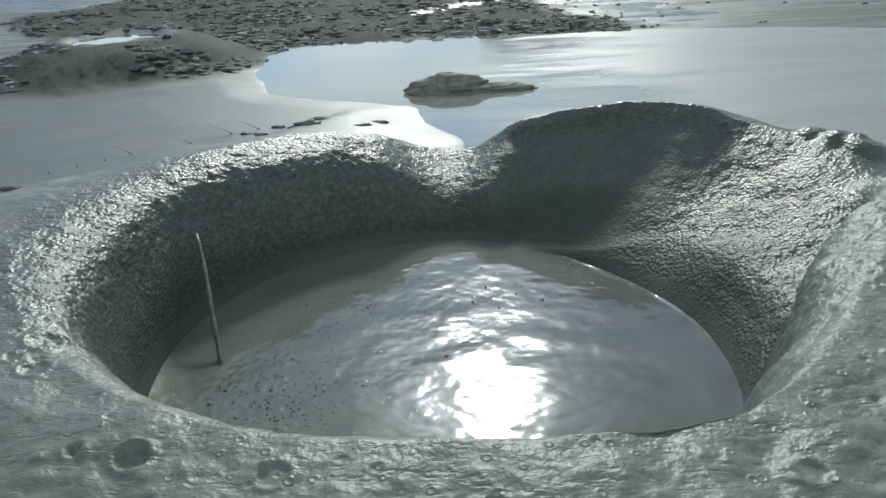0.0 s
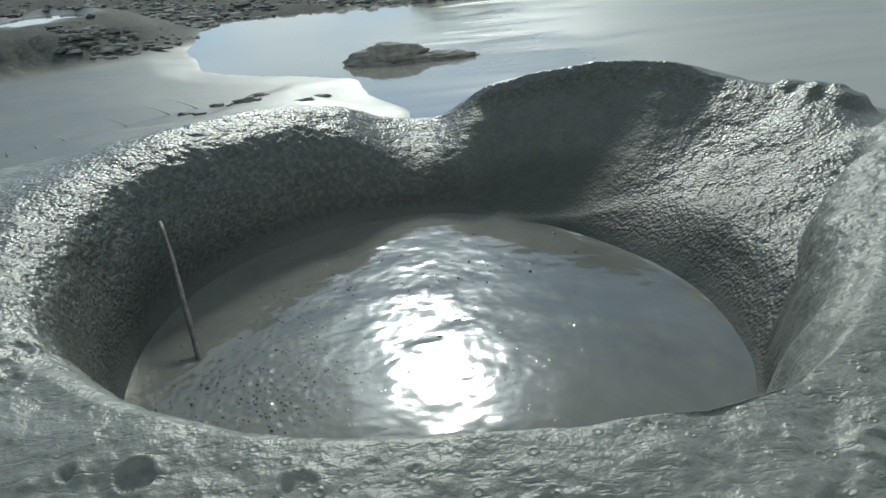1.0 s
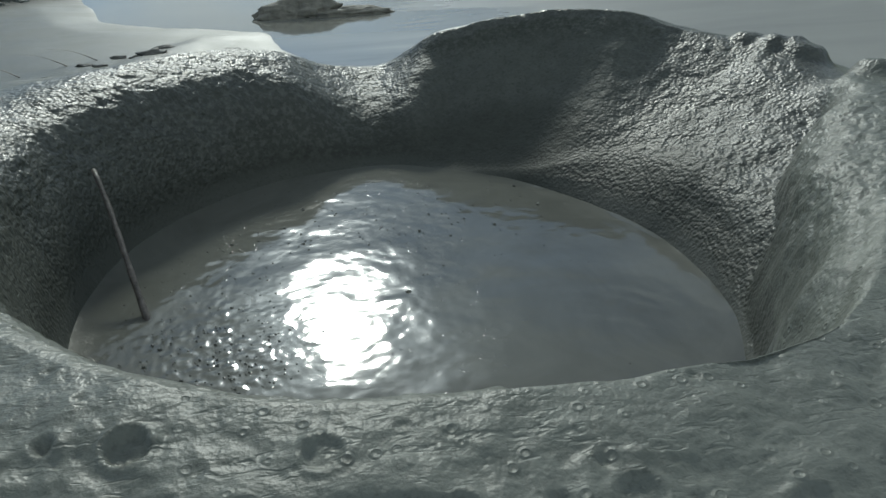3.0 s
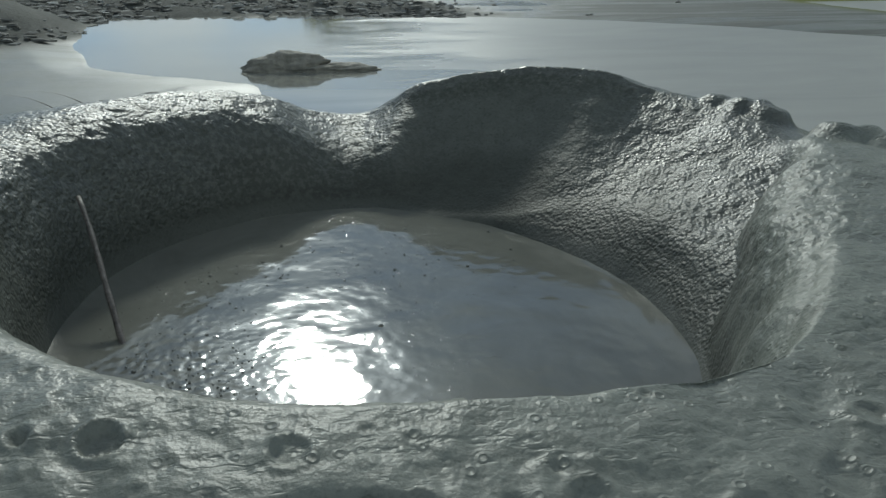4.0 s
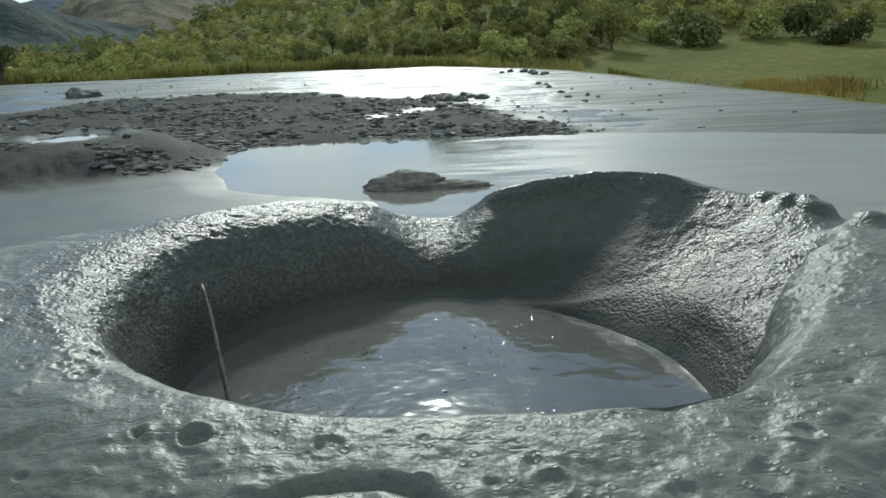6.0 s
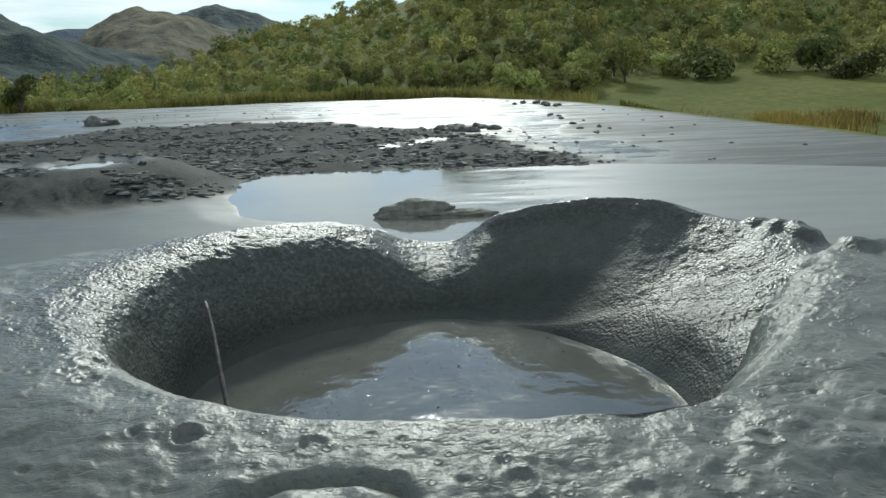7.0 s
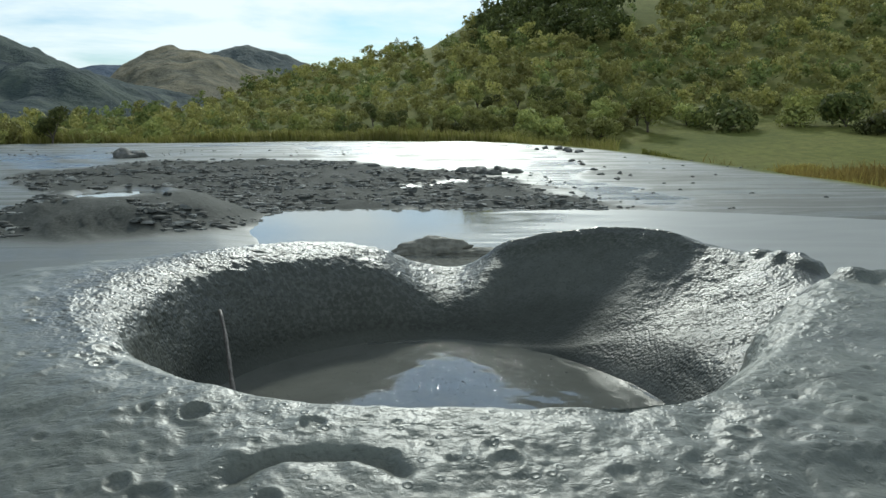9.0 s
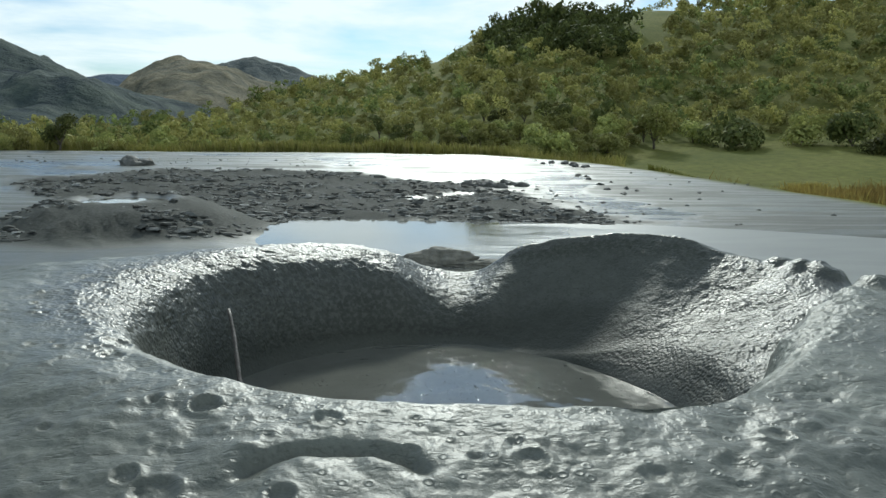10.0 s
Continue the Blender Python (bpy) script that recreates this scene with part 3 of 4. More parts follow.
    matte = 0.85 * shelf_share * (1 - wet) * (1 - 0.5 * near_wet) * (1 - 0.25 * smooth_step(5, 11, r)) * (1 - rubble)
    soak = 0.10 + 0.07 * fractal(pts, 2.4, 3, 0.5, 171) + 0.11 * np.exp(-((bearing - 58) / 40) ** 2) + 0.10 * np.exp(-((bearing + 78) / 22) ** 2)
    stain = (1 - smooth_step(soak - 0.05, soak + 0.06, pts[:, 2])) * (r < cols[1])
    ahead = np.exp(-((bearing - 29) / 20) ** 4) * (r < cols[1] - 0.03)
    dull = np.maximum(ahead, 0.6 * (1 - smooth_step(0.08, 0.30, pts[:, 2] + 0.08 * fractal(pts, 3.0, 3, 0.5, 191)))) * (r < cols[1] + 0.05)
    front = smooth_step(108, 135, np.abs(bearing)) * (r > cols[0] + 0.05)
    flank = smooth_step(74, 84, bearing) * (1 - smooth_step(140, 170, bearing)) * smooth_step(0.40, 0.45, pts[:, 2]) * (r < 3.5)
    matte = np.maximum(np.maximum(matte, 0.75 * flank), 0.5 * front * (r < cols[1] + 0.4))
    matte = np.maximum(matte, 0.75 * banked * smooth_step(0.2, 0.4, pts[:, 2]))
    # the clay's colour darkens outward from the near rim, most on the left
    darker = front * smooth_step(0.22, 0.65, r - cols[1]) * smooth_step(-0.45, 0.15, fractal(pts, 2.6, 4, 0.6, 197)) * (1 - smooth_step(2.8, 6.0, r)) * (1 - smooth_step(0.1, 0.9, pts[:, 0]) * 0.6)
    silt = smooth_step(3.5, 7.5, r) * (1 - smooth_step(21, 25, pts[:, 1])) * (pts[:, 1] > 3) * (1 - wet) * (1 - rubble) * (1 - grass)
    darker = np.maximum(darker, 0.75 * silt)
    for name, values in (("darker", darker), ("grass", grass), ("wet", wet), ("rubble", rubble), ("smooth", 0.9 * flat_share), ("clods", wall * calm * (1 - 0.5 * banked) * (1 - 0.75 * front)), ("dull", dull), ("scars", front * (r < 3.2) * (1 - smooth_step(0.45, 0.8, np.abs(pts[:, 0] - 0.2)))), ("matte", matte), ("stain", stain), ("flow", smooth_step(9, 22, r) * (1 - rubble) * (1 - grass))):
        mesh.attributes.new(name, "FLOAT", "POINT").data.foreach_set("value", values.astype(np.float32))
    mesh.shade_smooth()
    mesh.materials.append(GROUND)
    return tagged(new("ground", mesh), "grey wet clay ground with a mud crater, grass and hillside beyond", "ground", kind="structure")


ground()


def surface_height(x, y):
    """Height of the ground outside the crater at one place."""
    a, c = np.array([float(x)]), np.array([float(y)])
    z = land(a, c)[0]
    return float(outer_height(a, c, z)[0])


# ---- liquid surfaces ----
def mud_pool():
    n_r, n_t = 150, 420
    rad = np.linspace(0, 2 * np.pi, n_t, endpoint=False)
    edge = at_bearing(RIM[0], np.degrees(rad)) * 1.06
    rr = np.linspace(0.004, 1, n_r)[:, None] * edge[None]
    x, y = CX + rr * np.sin(rad), CY + rr * np.cos(rad)
    p = np.stack([x.ravel(), y.ravel(), 0 * x.ravel()], 1)
    d = np.hypot(p[:, 0] - 0.30, (p[:, 1] - 1.95) * 1.1) + 0.05 * fractal(p, 2.5, 3, 0.5, 221)
    z = 0.006 * fractal(p, 1.8, 3, 0.5, 201) + 0.0015 * fractal(p, 11, 3, 0.5, 211)
    z += 0.002 * np.exp(-((d - 0.46) / 0.08) ** 2) * smooth_step(-0.2, 0.3, fractal(p, 1.7, 2, 0.5, 231)) + 0.006 * np.exp(-(d / 0.36) ** 2)
    froth = np.exp(-(((p[:, 0] + 0.62) / 0.22) ** 2 + ((p[:, 1] - 2.0) / 0.35) ** 2))
    z += froth * 0.005 * np.abs(fractal(p, 34, 2, 0.6, 241))
    # the skin of mud creeping up the wall at the water line
    share = np.repeat(np.linspace(0.004, 1, n_r), n_t)
    z += 0.002 * smooth_step(0.1, 0.5, np.tile(np.sin(rad), n_r)) * np.exp(-((share - 0.945) / 0.012) ** 2) * smooth_step(-0.3, 0.3, fractal(p, 4, 2, 0.5, 251))
    p[:, 2] = z
    verts = np.vstack([p, [[CX, CY, float(z[:n_t].mean())]]])
    i, j = np.meshgrid(np.arange(n_r - 1), np.arange(n_t), indexing="ij")
    k = (j + 1) % n_t
    faces = np.stack([i * n_t + j, i * n_t + k, (i + 1) * n_t + k, (i + 1) * n_t + j], -1).reshape(-1, 4)[:, ::-1].tolist()
    faces += [[len(verts) - 1, (a + 1) % n_t, a] for a in range(n_t)]
    mesh = bpy.data.meshes.new("mud_pool")
    mesh.from_pydata(verts.tolist(), [], faces)
    mesh.shade_smooth()
    mesh.materials.append(POOL)
    return tagged(new("water_mud_pool", mesh), "glossy grey liquid mud filling the crater", "mud pool", kind="structure")


mud_pool()


def pond():
    mesh = bpy.data.meshes.new("pond")
    mesh.from_pydata([(-6, 8, POND_LEVEL), (18, 2, POND_LEVEL), (18, 23, POND_LEVEL), (-6, 23, POND_LEVEL)], [], [(0, 1, 2, 3)])
    mesh.materials.append(POND)
    return tagged(new("water_pond", mesh), "still grey muddy pond reflecting the bright sky", "pond", kind="structure")


pond()


def cone_pool():
    """The wet mud standing in the small cone's mouth."""
    x, y = -7.4, 19.6
    n = 48
    ang = np.linspace(0, 2 * np.pi, n, endpoint=False)
    out = 1.0 + 0.10 * np.sin(2 * ang + 1) + 0.06 * np.sin(5 * ang)
    z = surface_height(x, y) + 0.035
    mesh = bpy.data.meshes.new("cone_pool")
    mesh.from_pydata([(x + r * math.cos(a), y + r * math.sin(a), z) for a, r in zip(ang, out)], [], [list(range(n))])
    mesh.materials.append(POND)
    return tagged(new("water_cone_pool", mesh), "pale wet mud filling the small cone's mouth", "mud pool", kind="structure")


cone_pool()


# ---- hills in the distance ----
def ridge(name, label, distance, knots, depth, a, b, seed, wood=0.0):
    """A far range: its skyline by bearing (tangent to the right) and elevation in degrees, sloping down towards the place."""
    n, rows = 260, 40
    t = np.linspace(knots[0][0], knots[-1][0], n)
    e = np.interp(t, [k[0] for k in knots], [k[1] for k in knots])
    e = np.convolve(np.r_[np.full(2, e[0]), e, np.full(2, e[-1])], np.ones(5) / 5, "valid")
    pts = []
    for s in np.linspace(0, 1, rows):
        d = distance - depth * (1 - s)
        x, y = t * d, np.full(n, d)
        top = 1.0 + distance * np.tan(np.radians(e))
        p = np.stack([x, y, 0 * x], 1)
        z = -12 + (top + 12) * np.sin(s * np.pi / 2) ** 1.1
        z += depth * 0.06 * fractal(p, 5.0 / depth, 5, 0.55, seed) * np.sin(s * np.pi) + wood * value_noise(p, 0.12, seed) * s
        pts.append(np.stack([x, y, z], 1))
    pts.append(np.stack([t * (distance + depth * 0.3), np.full(n, distance + depth * 0.3), np.full(n, -20.0)], 1))
    pts = np.concatenate(pts)
    faces = [(r * n + c, r * n + c + 1, (r + 1) * n + c + 1, (r + 1) * n + c) for r in range(rows) for c in range(n - 1)]
    mesh = bpy.data.meshes.new(name)
    mesh.from_pydata(pts.tolist(), [], faces)
    mesh.shade_smooth()
    # cover colour; for the hazy ranges it holds the distance haze too
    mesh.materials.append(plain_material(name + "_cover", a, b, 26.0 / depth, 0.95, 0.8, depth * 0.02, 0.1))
    return tagged(new(name, mesh), label, "hill", kind="structure")


# distance haze is painted into the two farthest ranges' colours
ridge("backdrop_hill_far", "far mountain ridge with blue haze in its colour", 1500, [(-0.9, 2.0), (-0.45, 1.9), (-0.41, 2.1), (-0.393, 2.38), (-0.374, 2.55), (-0.36, 2.42), (-0.339, 2.45), (-0.31, 2.3), (-0.1, 2.0), (0.3, 1.5)], 400,
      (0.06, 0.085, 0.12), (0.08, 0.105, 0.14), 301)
ridge("backdrop_hill_dark", "dark wooded peak behind the bare hill, haze in its colour", 900, [(-0.36, 1.2), (-0.30, 2.3), (-0.26, 2.85), (-0.235, 3.25), (-0.216, 3.42), (-0.207, 3.58), (-0.198, 3.36), (-0.187, 3.2), (-0.161, 2.67), (-0.1, 1.6), (0.1, 0.5)], 300,
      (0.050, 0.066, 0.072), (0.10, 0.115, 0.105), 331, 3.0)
ridge("backdrop_hill_bare", "bare pale brown hill with a pointed top", 620, [(-0.55, -0.2), (-0.42, 0.7), (-0.38, 1.25), (-0.362, 1.76), (-0.345, 2.2), (-0.325, 2.77), (-0.305, 3.12), (-0.293, 3.36), (-0.282, 3.15), (-0.258, 2.95), (-0.235, 2.7), (-0.20, 2.0), (-0.16, 1.2), (-0.1, 0.3), (0.1, -0.5)], 330,
      (0.065, 0.070, 0.055), (0.23, 0.20, 0.13), 311, 2.0)
# a bluish haze tint is mixed into this hill's wood colour
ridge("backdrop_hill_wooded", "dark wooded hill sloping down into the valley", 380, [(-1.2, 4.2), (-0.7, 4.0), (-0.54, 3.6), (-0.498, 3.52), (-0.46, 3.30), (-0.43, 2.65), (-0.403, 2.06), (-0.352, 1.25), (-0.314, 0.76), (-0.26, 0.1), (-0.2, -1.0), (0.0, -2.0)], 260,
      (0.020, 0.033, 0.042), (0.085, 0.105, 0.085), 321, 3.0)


# ---- bushes and trees ----
def part(name, bm, mat, parent, label=""):
    mesh = bpy.data.meshes.new(name)
    bm.to_mesh(mesh)
    bm.free()
    mesh.materials.append(mat)
    ob = new(name, mesh)
    ob.parent = parent
    if label:
        ob["label"] = label
    return ob


def limb(bm, a, b, ra, rb, sides=6):
    a, b = Vector(a), Vector(b)
    q = (b - a).to_track_quat("Z", "Y")
    rings = []
    for at, r in ((a, ra), (b, rb)):
        rings.append([bm.verts.new(at + q @ Vector((r * math.cos(2 * math.pi * k / sides), r * math.sin(2 * math.pi * k / sides), 0))) for k in range(sides)])
    for k in range(sides):
        bm.faces.new((rings[0][k], rings[0][(k + 1) % sides], rings[1][(k + 1) % sides], rings[1][k]))


def crown_cloud(rng, blobs, leaves, size):
    """Leaf sprays scattered round uneven blobs: verts and quads."""
    verts, faces = [], []
    total = sum(r**2 for *_, r in blobs)
    for bx, by, bz, r in blobs:
        for _ in range(int(leaves * r * r / total)):
            v = rng.normal(size=3)
            v /= np.linalg.norm(v)
            v[2] = abs(v[2]) * 1.0 if rng.random() < 0.5 else v[2]
            c = np.array([bx, by, bz]) + v * r * rng.uniform(0.72, 1.08) * (1, 1, 0.85)
            a = rng.normal(size=3)
            a /= np.linalg.norm(a)
            nrm = v + rng.normal(size=3) * 0.25
            t1 = np.cross(nrm, a)
            t1 /= np.linalg.norm(t1) + 1e-9
            t2 = np.cross(nrm, t1)
            t2 /= np.linalg.norm(t2) + 1e-9
            s = size * rng.uniform(0.6, 1.4)
            k = len(verts)
            verts += [c - t1 * s, c - t2 * s * 0.55, c + t1 * s, c + t2 * s * 0.6]
            faces.append((k, k + 1, k + 2, k + 3))
    return verts, faces


def plant(rng, height, width, trunk_share, leaves, leaf, mat, name, label, category):
    thing = tagged(new(name), label, category)
    bm = bmesh.new()
    h = height * trunk_share
    limb(bm, (0, 0, -0.5), (0.03 * height, 0, h), 0.035 * height, 0.022 * height)
    blobs = []
    for k in range(rng.integers(6, 10)):
        ang, out = rng.uniform(0, 6.28), rng.uniform(0.1, 0.36) * width
        z = h + (height - h) * rng.uniform(0.15, 0.82)
        if trunk_share < 0.15:
            z = height * rng.uniform(0.12, 0.72)
        c = (out * math.cos(ang), out * math.sin(ang), z)
        limb(bm, (0.03 * height, 0, h * 0.9), c, 0.014 * height, 0.004 * height, 5)
        blobs.append((*c, rng.uniform(0.18, 0.30) * width * (1.15 - 0.5 * z / height)))
    part("trunk", bm, BARK, thing)
    v, f = crown_cloud(rng, blobs, leaves, leaf)
    mesh = bpy.data.meshes.new("crown")
    mesh.from_pydata([tuple(q) for q in v], [], f)
    mesh.materials.append(mat)
    crown = new("crown", mesh)
    crown.parent = thing
    return thing


rng = np.random.default_rng(11)
KINDS = []
for k in range(4):
    KINDS.append(plant(rng, 2.0, 2.8, 0.08, 1400, 0.10, LEAF, "bush", "olive green broad bush on the hillside", "bush"))
for k in range(3):
    KINDS.append(plant(rng, 3.4, 3.0, 0.18, 1500, 0.115, LEAF, "tree", "small olive green tree on the hillside", "tree"))
for k in range(2):
    KINDS.append(plant(rng, 4.0, 3.6, 0.2, 1500, 0.13, LEAF_DARK, "tree", "dark green leafy tree on the hillside", "tree"))
for k in range(2):
    KINDS.append(plant(rng, 1.8, 2.4, 0.08, 1400, 0.095, LEAF_DARK, "bush", "dark green rounded bush on the meadow", "bush"))


def stands(side, d):
    """Where a plant of the hillside may stand: not on the meadow, nor on the bare paths of the hill."""
    if side > 0.17 and d < 60 + 20 * min(1, (side - 0.17) / 0.12):
        return False
    if (side + 0.355) ** 2 / 0.0022 + (d - 68) ** 2 / 90 < 1:
        return False
    if 0.222 < side < 0.262 + 0.0004 * (d - 120) and 118 < d < 172:
        return False
    if -0.01 < side < 0.046 and d > 122 or 0.046 <= side < 0.222 and d > 104:
        return False
    if side < -0.2 and d > 150 + 120 * (side + 0.2):
        return False
    return True


spots = []
tries = 0
grid = {}
while len(spots) < 3500 and tries < 60000:
    tries += 1
    side, d = rng.uniform(-0.62, 0.75), 53 + 122 * rng.random() ** 1.1
    if not stands(side, d):
        continue
    y = d / math.hypot(1, side)
    x = side * y
    cell, gap = (int(x // 3), int(y // 3)), 1.0 + 0.0085 * d
    if any((x - a) ** 2 + (y - b) ** 2 < gap * gap for i in (-1, 0, 1) for j in (-1, 0, 1) for a, b in grid.get((cell[0] + i, cell[1] + j), ())):
        continue
    grid.setdefault(cell, []).append((x, y))
    spots.append((x, y, d))
for _ in range(150):  # a dark grove below the hilltop
    side, d = rng.uniform(0.050, 0.214), rng.uniform(106, 134)
    spots.append((side * d / math.hypot(1, side), d / math.hypot(1, side), d))
heights = np.array([p[:2] for p in spots])
zs = land(heights[:, 0], heights[:, 1])[0]
order = sorted(range(len(spots)), key=lambda n: spots[n][2])
placed, far_v, far_f, far_dv, far_df = 0, [], [], [], []
first = {}
for n in order:
    x, y, d = spots[n]
    pick = KINDS[int(rng.choice(11, p=[0.13, 0.13, 0.13, 0.13, 0.1, 0.1, 0.1, 0.05, 0.05, 0.04, 0.04]))]
    if 0.049 < x / y < 0.215 and d > 105.5:
        pick = KINDS[7 + int(rng.integers(2))]
    s = rng.uniform(0.5, 1.1) * (0.62 + 0.003 * d) * (0.95 if x / y < -0.3 else 0.7 if x / y < 0.02 else 0.95) * (1.08 if d > 85 else 1.0)
    s *= 0.74 + 0.42 * min(1, (x / y - 0.049) / 0.07) if 0.049 < x / y < 0.215 and d > 105.5 else 1.0
    m = pose(x, y, zs[n] - (0.6 if 0.049 < x / y < 0.215 and d > 105.5 else 0.1), 0, 0, rng.uniform(0, 360)) @ Matrix.Diagonal((s, s, s * rng.uniform(0.85, 1.2), 1))
    if placed < 240:
        if pick.name not in first:
            first[pick.name] = True
            ob = pick
        else:
            ob = copy_thing(pick, Matrix())
        ob.matrix_basis = m
        ob["group"] = "hillside plants"
        placed += 1
    else:
        crown = [c for c in pick.children if c.name.startswith("crown")][0].data
        dark = crown.materials[0] == LEAF_DARK
        co = np.empty(len(crown.vertices) * 3)
        crown.vertices.foreach_get("co", co)
        quads = co.reshape(-1, 4, 3)[rng.permutation(len(crown.vertices) // 4)[:190]]
        middle = quads.mean(1, keepdims=True)
        co = (middle + (quads - middle) * 1.9).reshape(-1, 3)
        co = co @ np.array(m.to_3x3()).T + np.array(m.translation)
        (far_dv if dark else far_v).append(np.c_[co, np.full(len(co), -0.50 if 0.049 < x / y < 0.215 and d > 105.5 else 0.1 + rng.random())])
# bushes and small trees standing alone on the meadow
for side, d, s, kind in ((0.136, 57, 1.45, 1), (0.255, 70, 1.15, 5), (0.345, 72, 2.0, 9), (0.43, 75, 1.5, 2), (0.49, 74, 2.0, 10), (0.30, 75, 1.3, 0), (0.535, 70, 1.5, 9), (0.20, 64, 1.0, 3)):
    y = d / math.hypot(1, side)
    x = side * y
    ob = copy_thing(KINDS[kind], Matrix())
    ob.matrix_basis = pose(x, y, float(land(np.array([x]), np.array([y]))[0][0]) - 0.1, 0, 0, 70 * d) @ Matrix.Diagonal((s, s, s, 1))
    ob["group"] = "meadow bushes"
for name, chunks, mat, label in (("far_wood", far_v, LEAF, "olive green scrub covering the far hillside"), ("far_dark_wood", far_dv, LEAF_DARK, "dark green trees among the far scrub")):
    v = np.concatenate(chunks)
    mesh = bpy.data.meshes.new(name)
    mesh.from_pydata(v[:, :3].tolist(), [], np.arange(len(v)).reshape(-1, 4).tolist())
    mesh.attributes.new("tone", "FLOAT", "POINT").data.foreach_set("value", v[:, 3].astype(np.float32))
    mesh.materials.append(mat)
    tagged(new(name, mesh), label, "wood", kind="stuff")
for k in KINDS:
    if k.name not in first:
        for c in list(k.children):
            bpy.data.objects.remove(c)
        bpy.data.objects.remove(k)


# ---- the stick ----
def stick():
    bm = bmesh.new()
    a, b = Vector((-0.895, 2.80, 0.285)), Vector((-0.715, 2.29, -0.03))
    last = None
    sides, steps = 8, 14
    for s in range(steps + 1):
        u = s / steps
        c = a.lerp(b, u) + Vector((0.004 * math.sin(u * 5), 0.004 * math.sin(u * 9), 0.003 * math.sin(u * 4)))
        r = 0.0075 + 0.0025 * u + 0.0012 * math.sin(u * 31)
        q = (b - a).to_track_quat("Z", "Y")
        ring = [bm.verts.new(c + q @ Vector((r * math.cos(2 * math.pi * k / sides), r * math.sin(2 * math.pi * k / sides), 0))) for k in range(sides)]
        if last:
            for k in range(sides):
                bm.faces.new((last[k], last[(k + 1) % sides], ring[(k + 1) % sides], ring[k]))
        else:
            bm.faces.new(ring)
        last = ring
    bmesh.ops.recalc_face_normals(bm, faces=bm.faces)
    mesh = bpy.data.meshes.new("stick")
    bm.to_mesh(mesh)
    bm.free()
    mesh.shade_smooth()
    mesh.materials.append(STICK)
    return tagged(new("stick", mesh), "thin dark weathered stick standing in the liquid mud", "stick")


stick()


# ---- islet, clods, twigs and reeds ----
def lump(name, label, category, x, y, size, mat, seed, z=None, rough=0.35, group="", detail=3):
    """A low uneven heap or clod of clay resting on the ground."""
    bm = bmesh.new()
    bmesh.ops.create_icosphere(bm, subdivisions=detail, radius=1)
    co = np.array([v.co for v in bm.verts])
    push = 1 + rough * fractal(co + seed * 3.7, 1.3, 4, 0.6, seed)
    for v, k in zip(bm.verts, push):
        v.co = Vector((v.co.x * k * size[0], v.co.y * k * size[1], max(v.co.z, -0.35) * k * size[2]))
    mesh = bpy.data.meshes.new(name)
    bm.to_mesh(mesh)
    bm.free()
    mesh.shade_smooth()
    mesh.materials.append(mat)
    ob = tagged(new(name, mesh), label, category, group)
    ob.location = (x, y, surface_height(x, y) if z is None else z)
    return ob


ISLET = plain_material("drying_islet_clay", (0.11, 0.105, 0.085), (0.27, 0.255, 0.21), 6, 0.75, 0.9, 0.05)
lump("mud_islet", "low brown-grey clay islet standing in the muddy pond", "islet", 0.05, 14.75, (0.72, 0.30, 0.28), ISLET, 3, POND_LEVEL, 0.6, detail=5)
lump("mud_islet", "flat brown-grey clay spit lying beside the islet", "islet", 0.82, 14.6, (0.66, 0.22, 0.13), ISLET, 8, POND_LEVEL, 0.6, detail=5)

rc = np.random.default_rng(23)
HEAPS = [((0.8, 30.2), (2.75, 30.4), 20, 0.20), ((5.6, 35.0), (6.6, 27.2), 12, 0.09), ((5.0, 40.5), (6.8, 38.0), 8, 0.15), ((-13.8, 37.4), (-12.6, 37.4), 4, 0.34)]
seed = 40
for (ax, ay), (bx, by), count, size in HEAPS:
    for n in range(count):
        u = rc.random()
        s = size * rc.uniform(0.6, 1.3)
        seed += 1
        lump("clay_clod", "dark crumbly clay clod lying on the mud", "clod", ax + (bx - ax) * u + rc.normal() * 0.25, ay + (by - ay) * u + rc.normal() * 0.3,
             (s * rc.uniform(0.8, 1.4), s, s * 0.75), CLOD, seed, None, 0.95, "clods on the mud flat")
for n in range(170):
    if n < 70:
        u = rc.random()
        x, y, s = 2.6 + 2.4 * u + rc.normal() * 0.7, 31 - 12 * u + rc.normal() * 0.8, 0.02 + 0.06 * rc.random() ** 2
    elif n < 130:
        x, y, s = -11 + rc.choice([-7, -2, 1, 6]) + rc.normal() * 1.2, 39.5 + rc.normal() * 1.3, 0.03 + 0.05 * rc.random() ** 3
    else:
        y = rc.uniform(16, 36)
        x, s = 0.32 * y + rc.normal() * 2.2, rc.uniform(0.025, 0.07)
    seed += 1
    lump("clay_clod", "small dark clay clod scattered on the wet mud", "clod", x, y, (s * 1.2, s, s * 0.8), CLOD, seed, None, 0.5, "small clods on the mud flat", 2)
for x, y, s in ((-2.05, 12.1, 0.08), (-2.25, 12.2, 0.05), (-2.1, 12.55, 0.045), (-2.7, 11.9, 0.045), (-3.2, 10.6, 0.05), (-3.3, 11.5, 0.035), (-1.2, 11.9, 0.05), (-1.0, 12.2, 0.05),
                (-2.5, 12.3, 0.06), (-5.2, 9.6, 0.07), (-2.9, 12.0, 0.05), (-1.9, 12.4, 0.06)):
    seed += 1
    lump("clay_clod", "small dark clay clod by the pond's edge", "clod", x, y, (s * 2.2, s, s * 0.55), CLOD, seed, None, 1.0, "clods by the pond", 3)


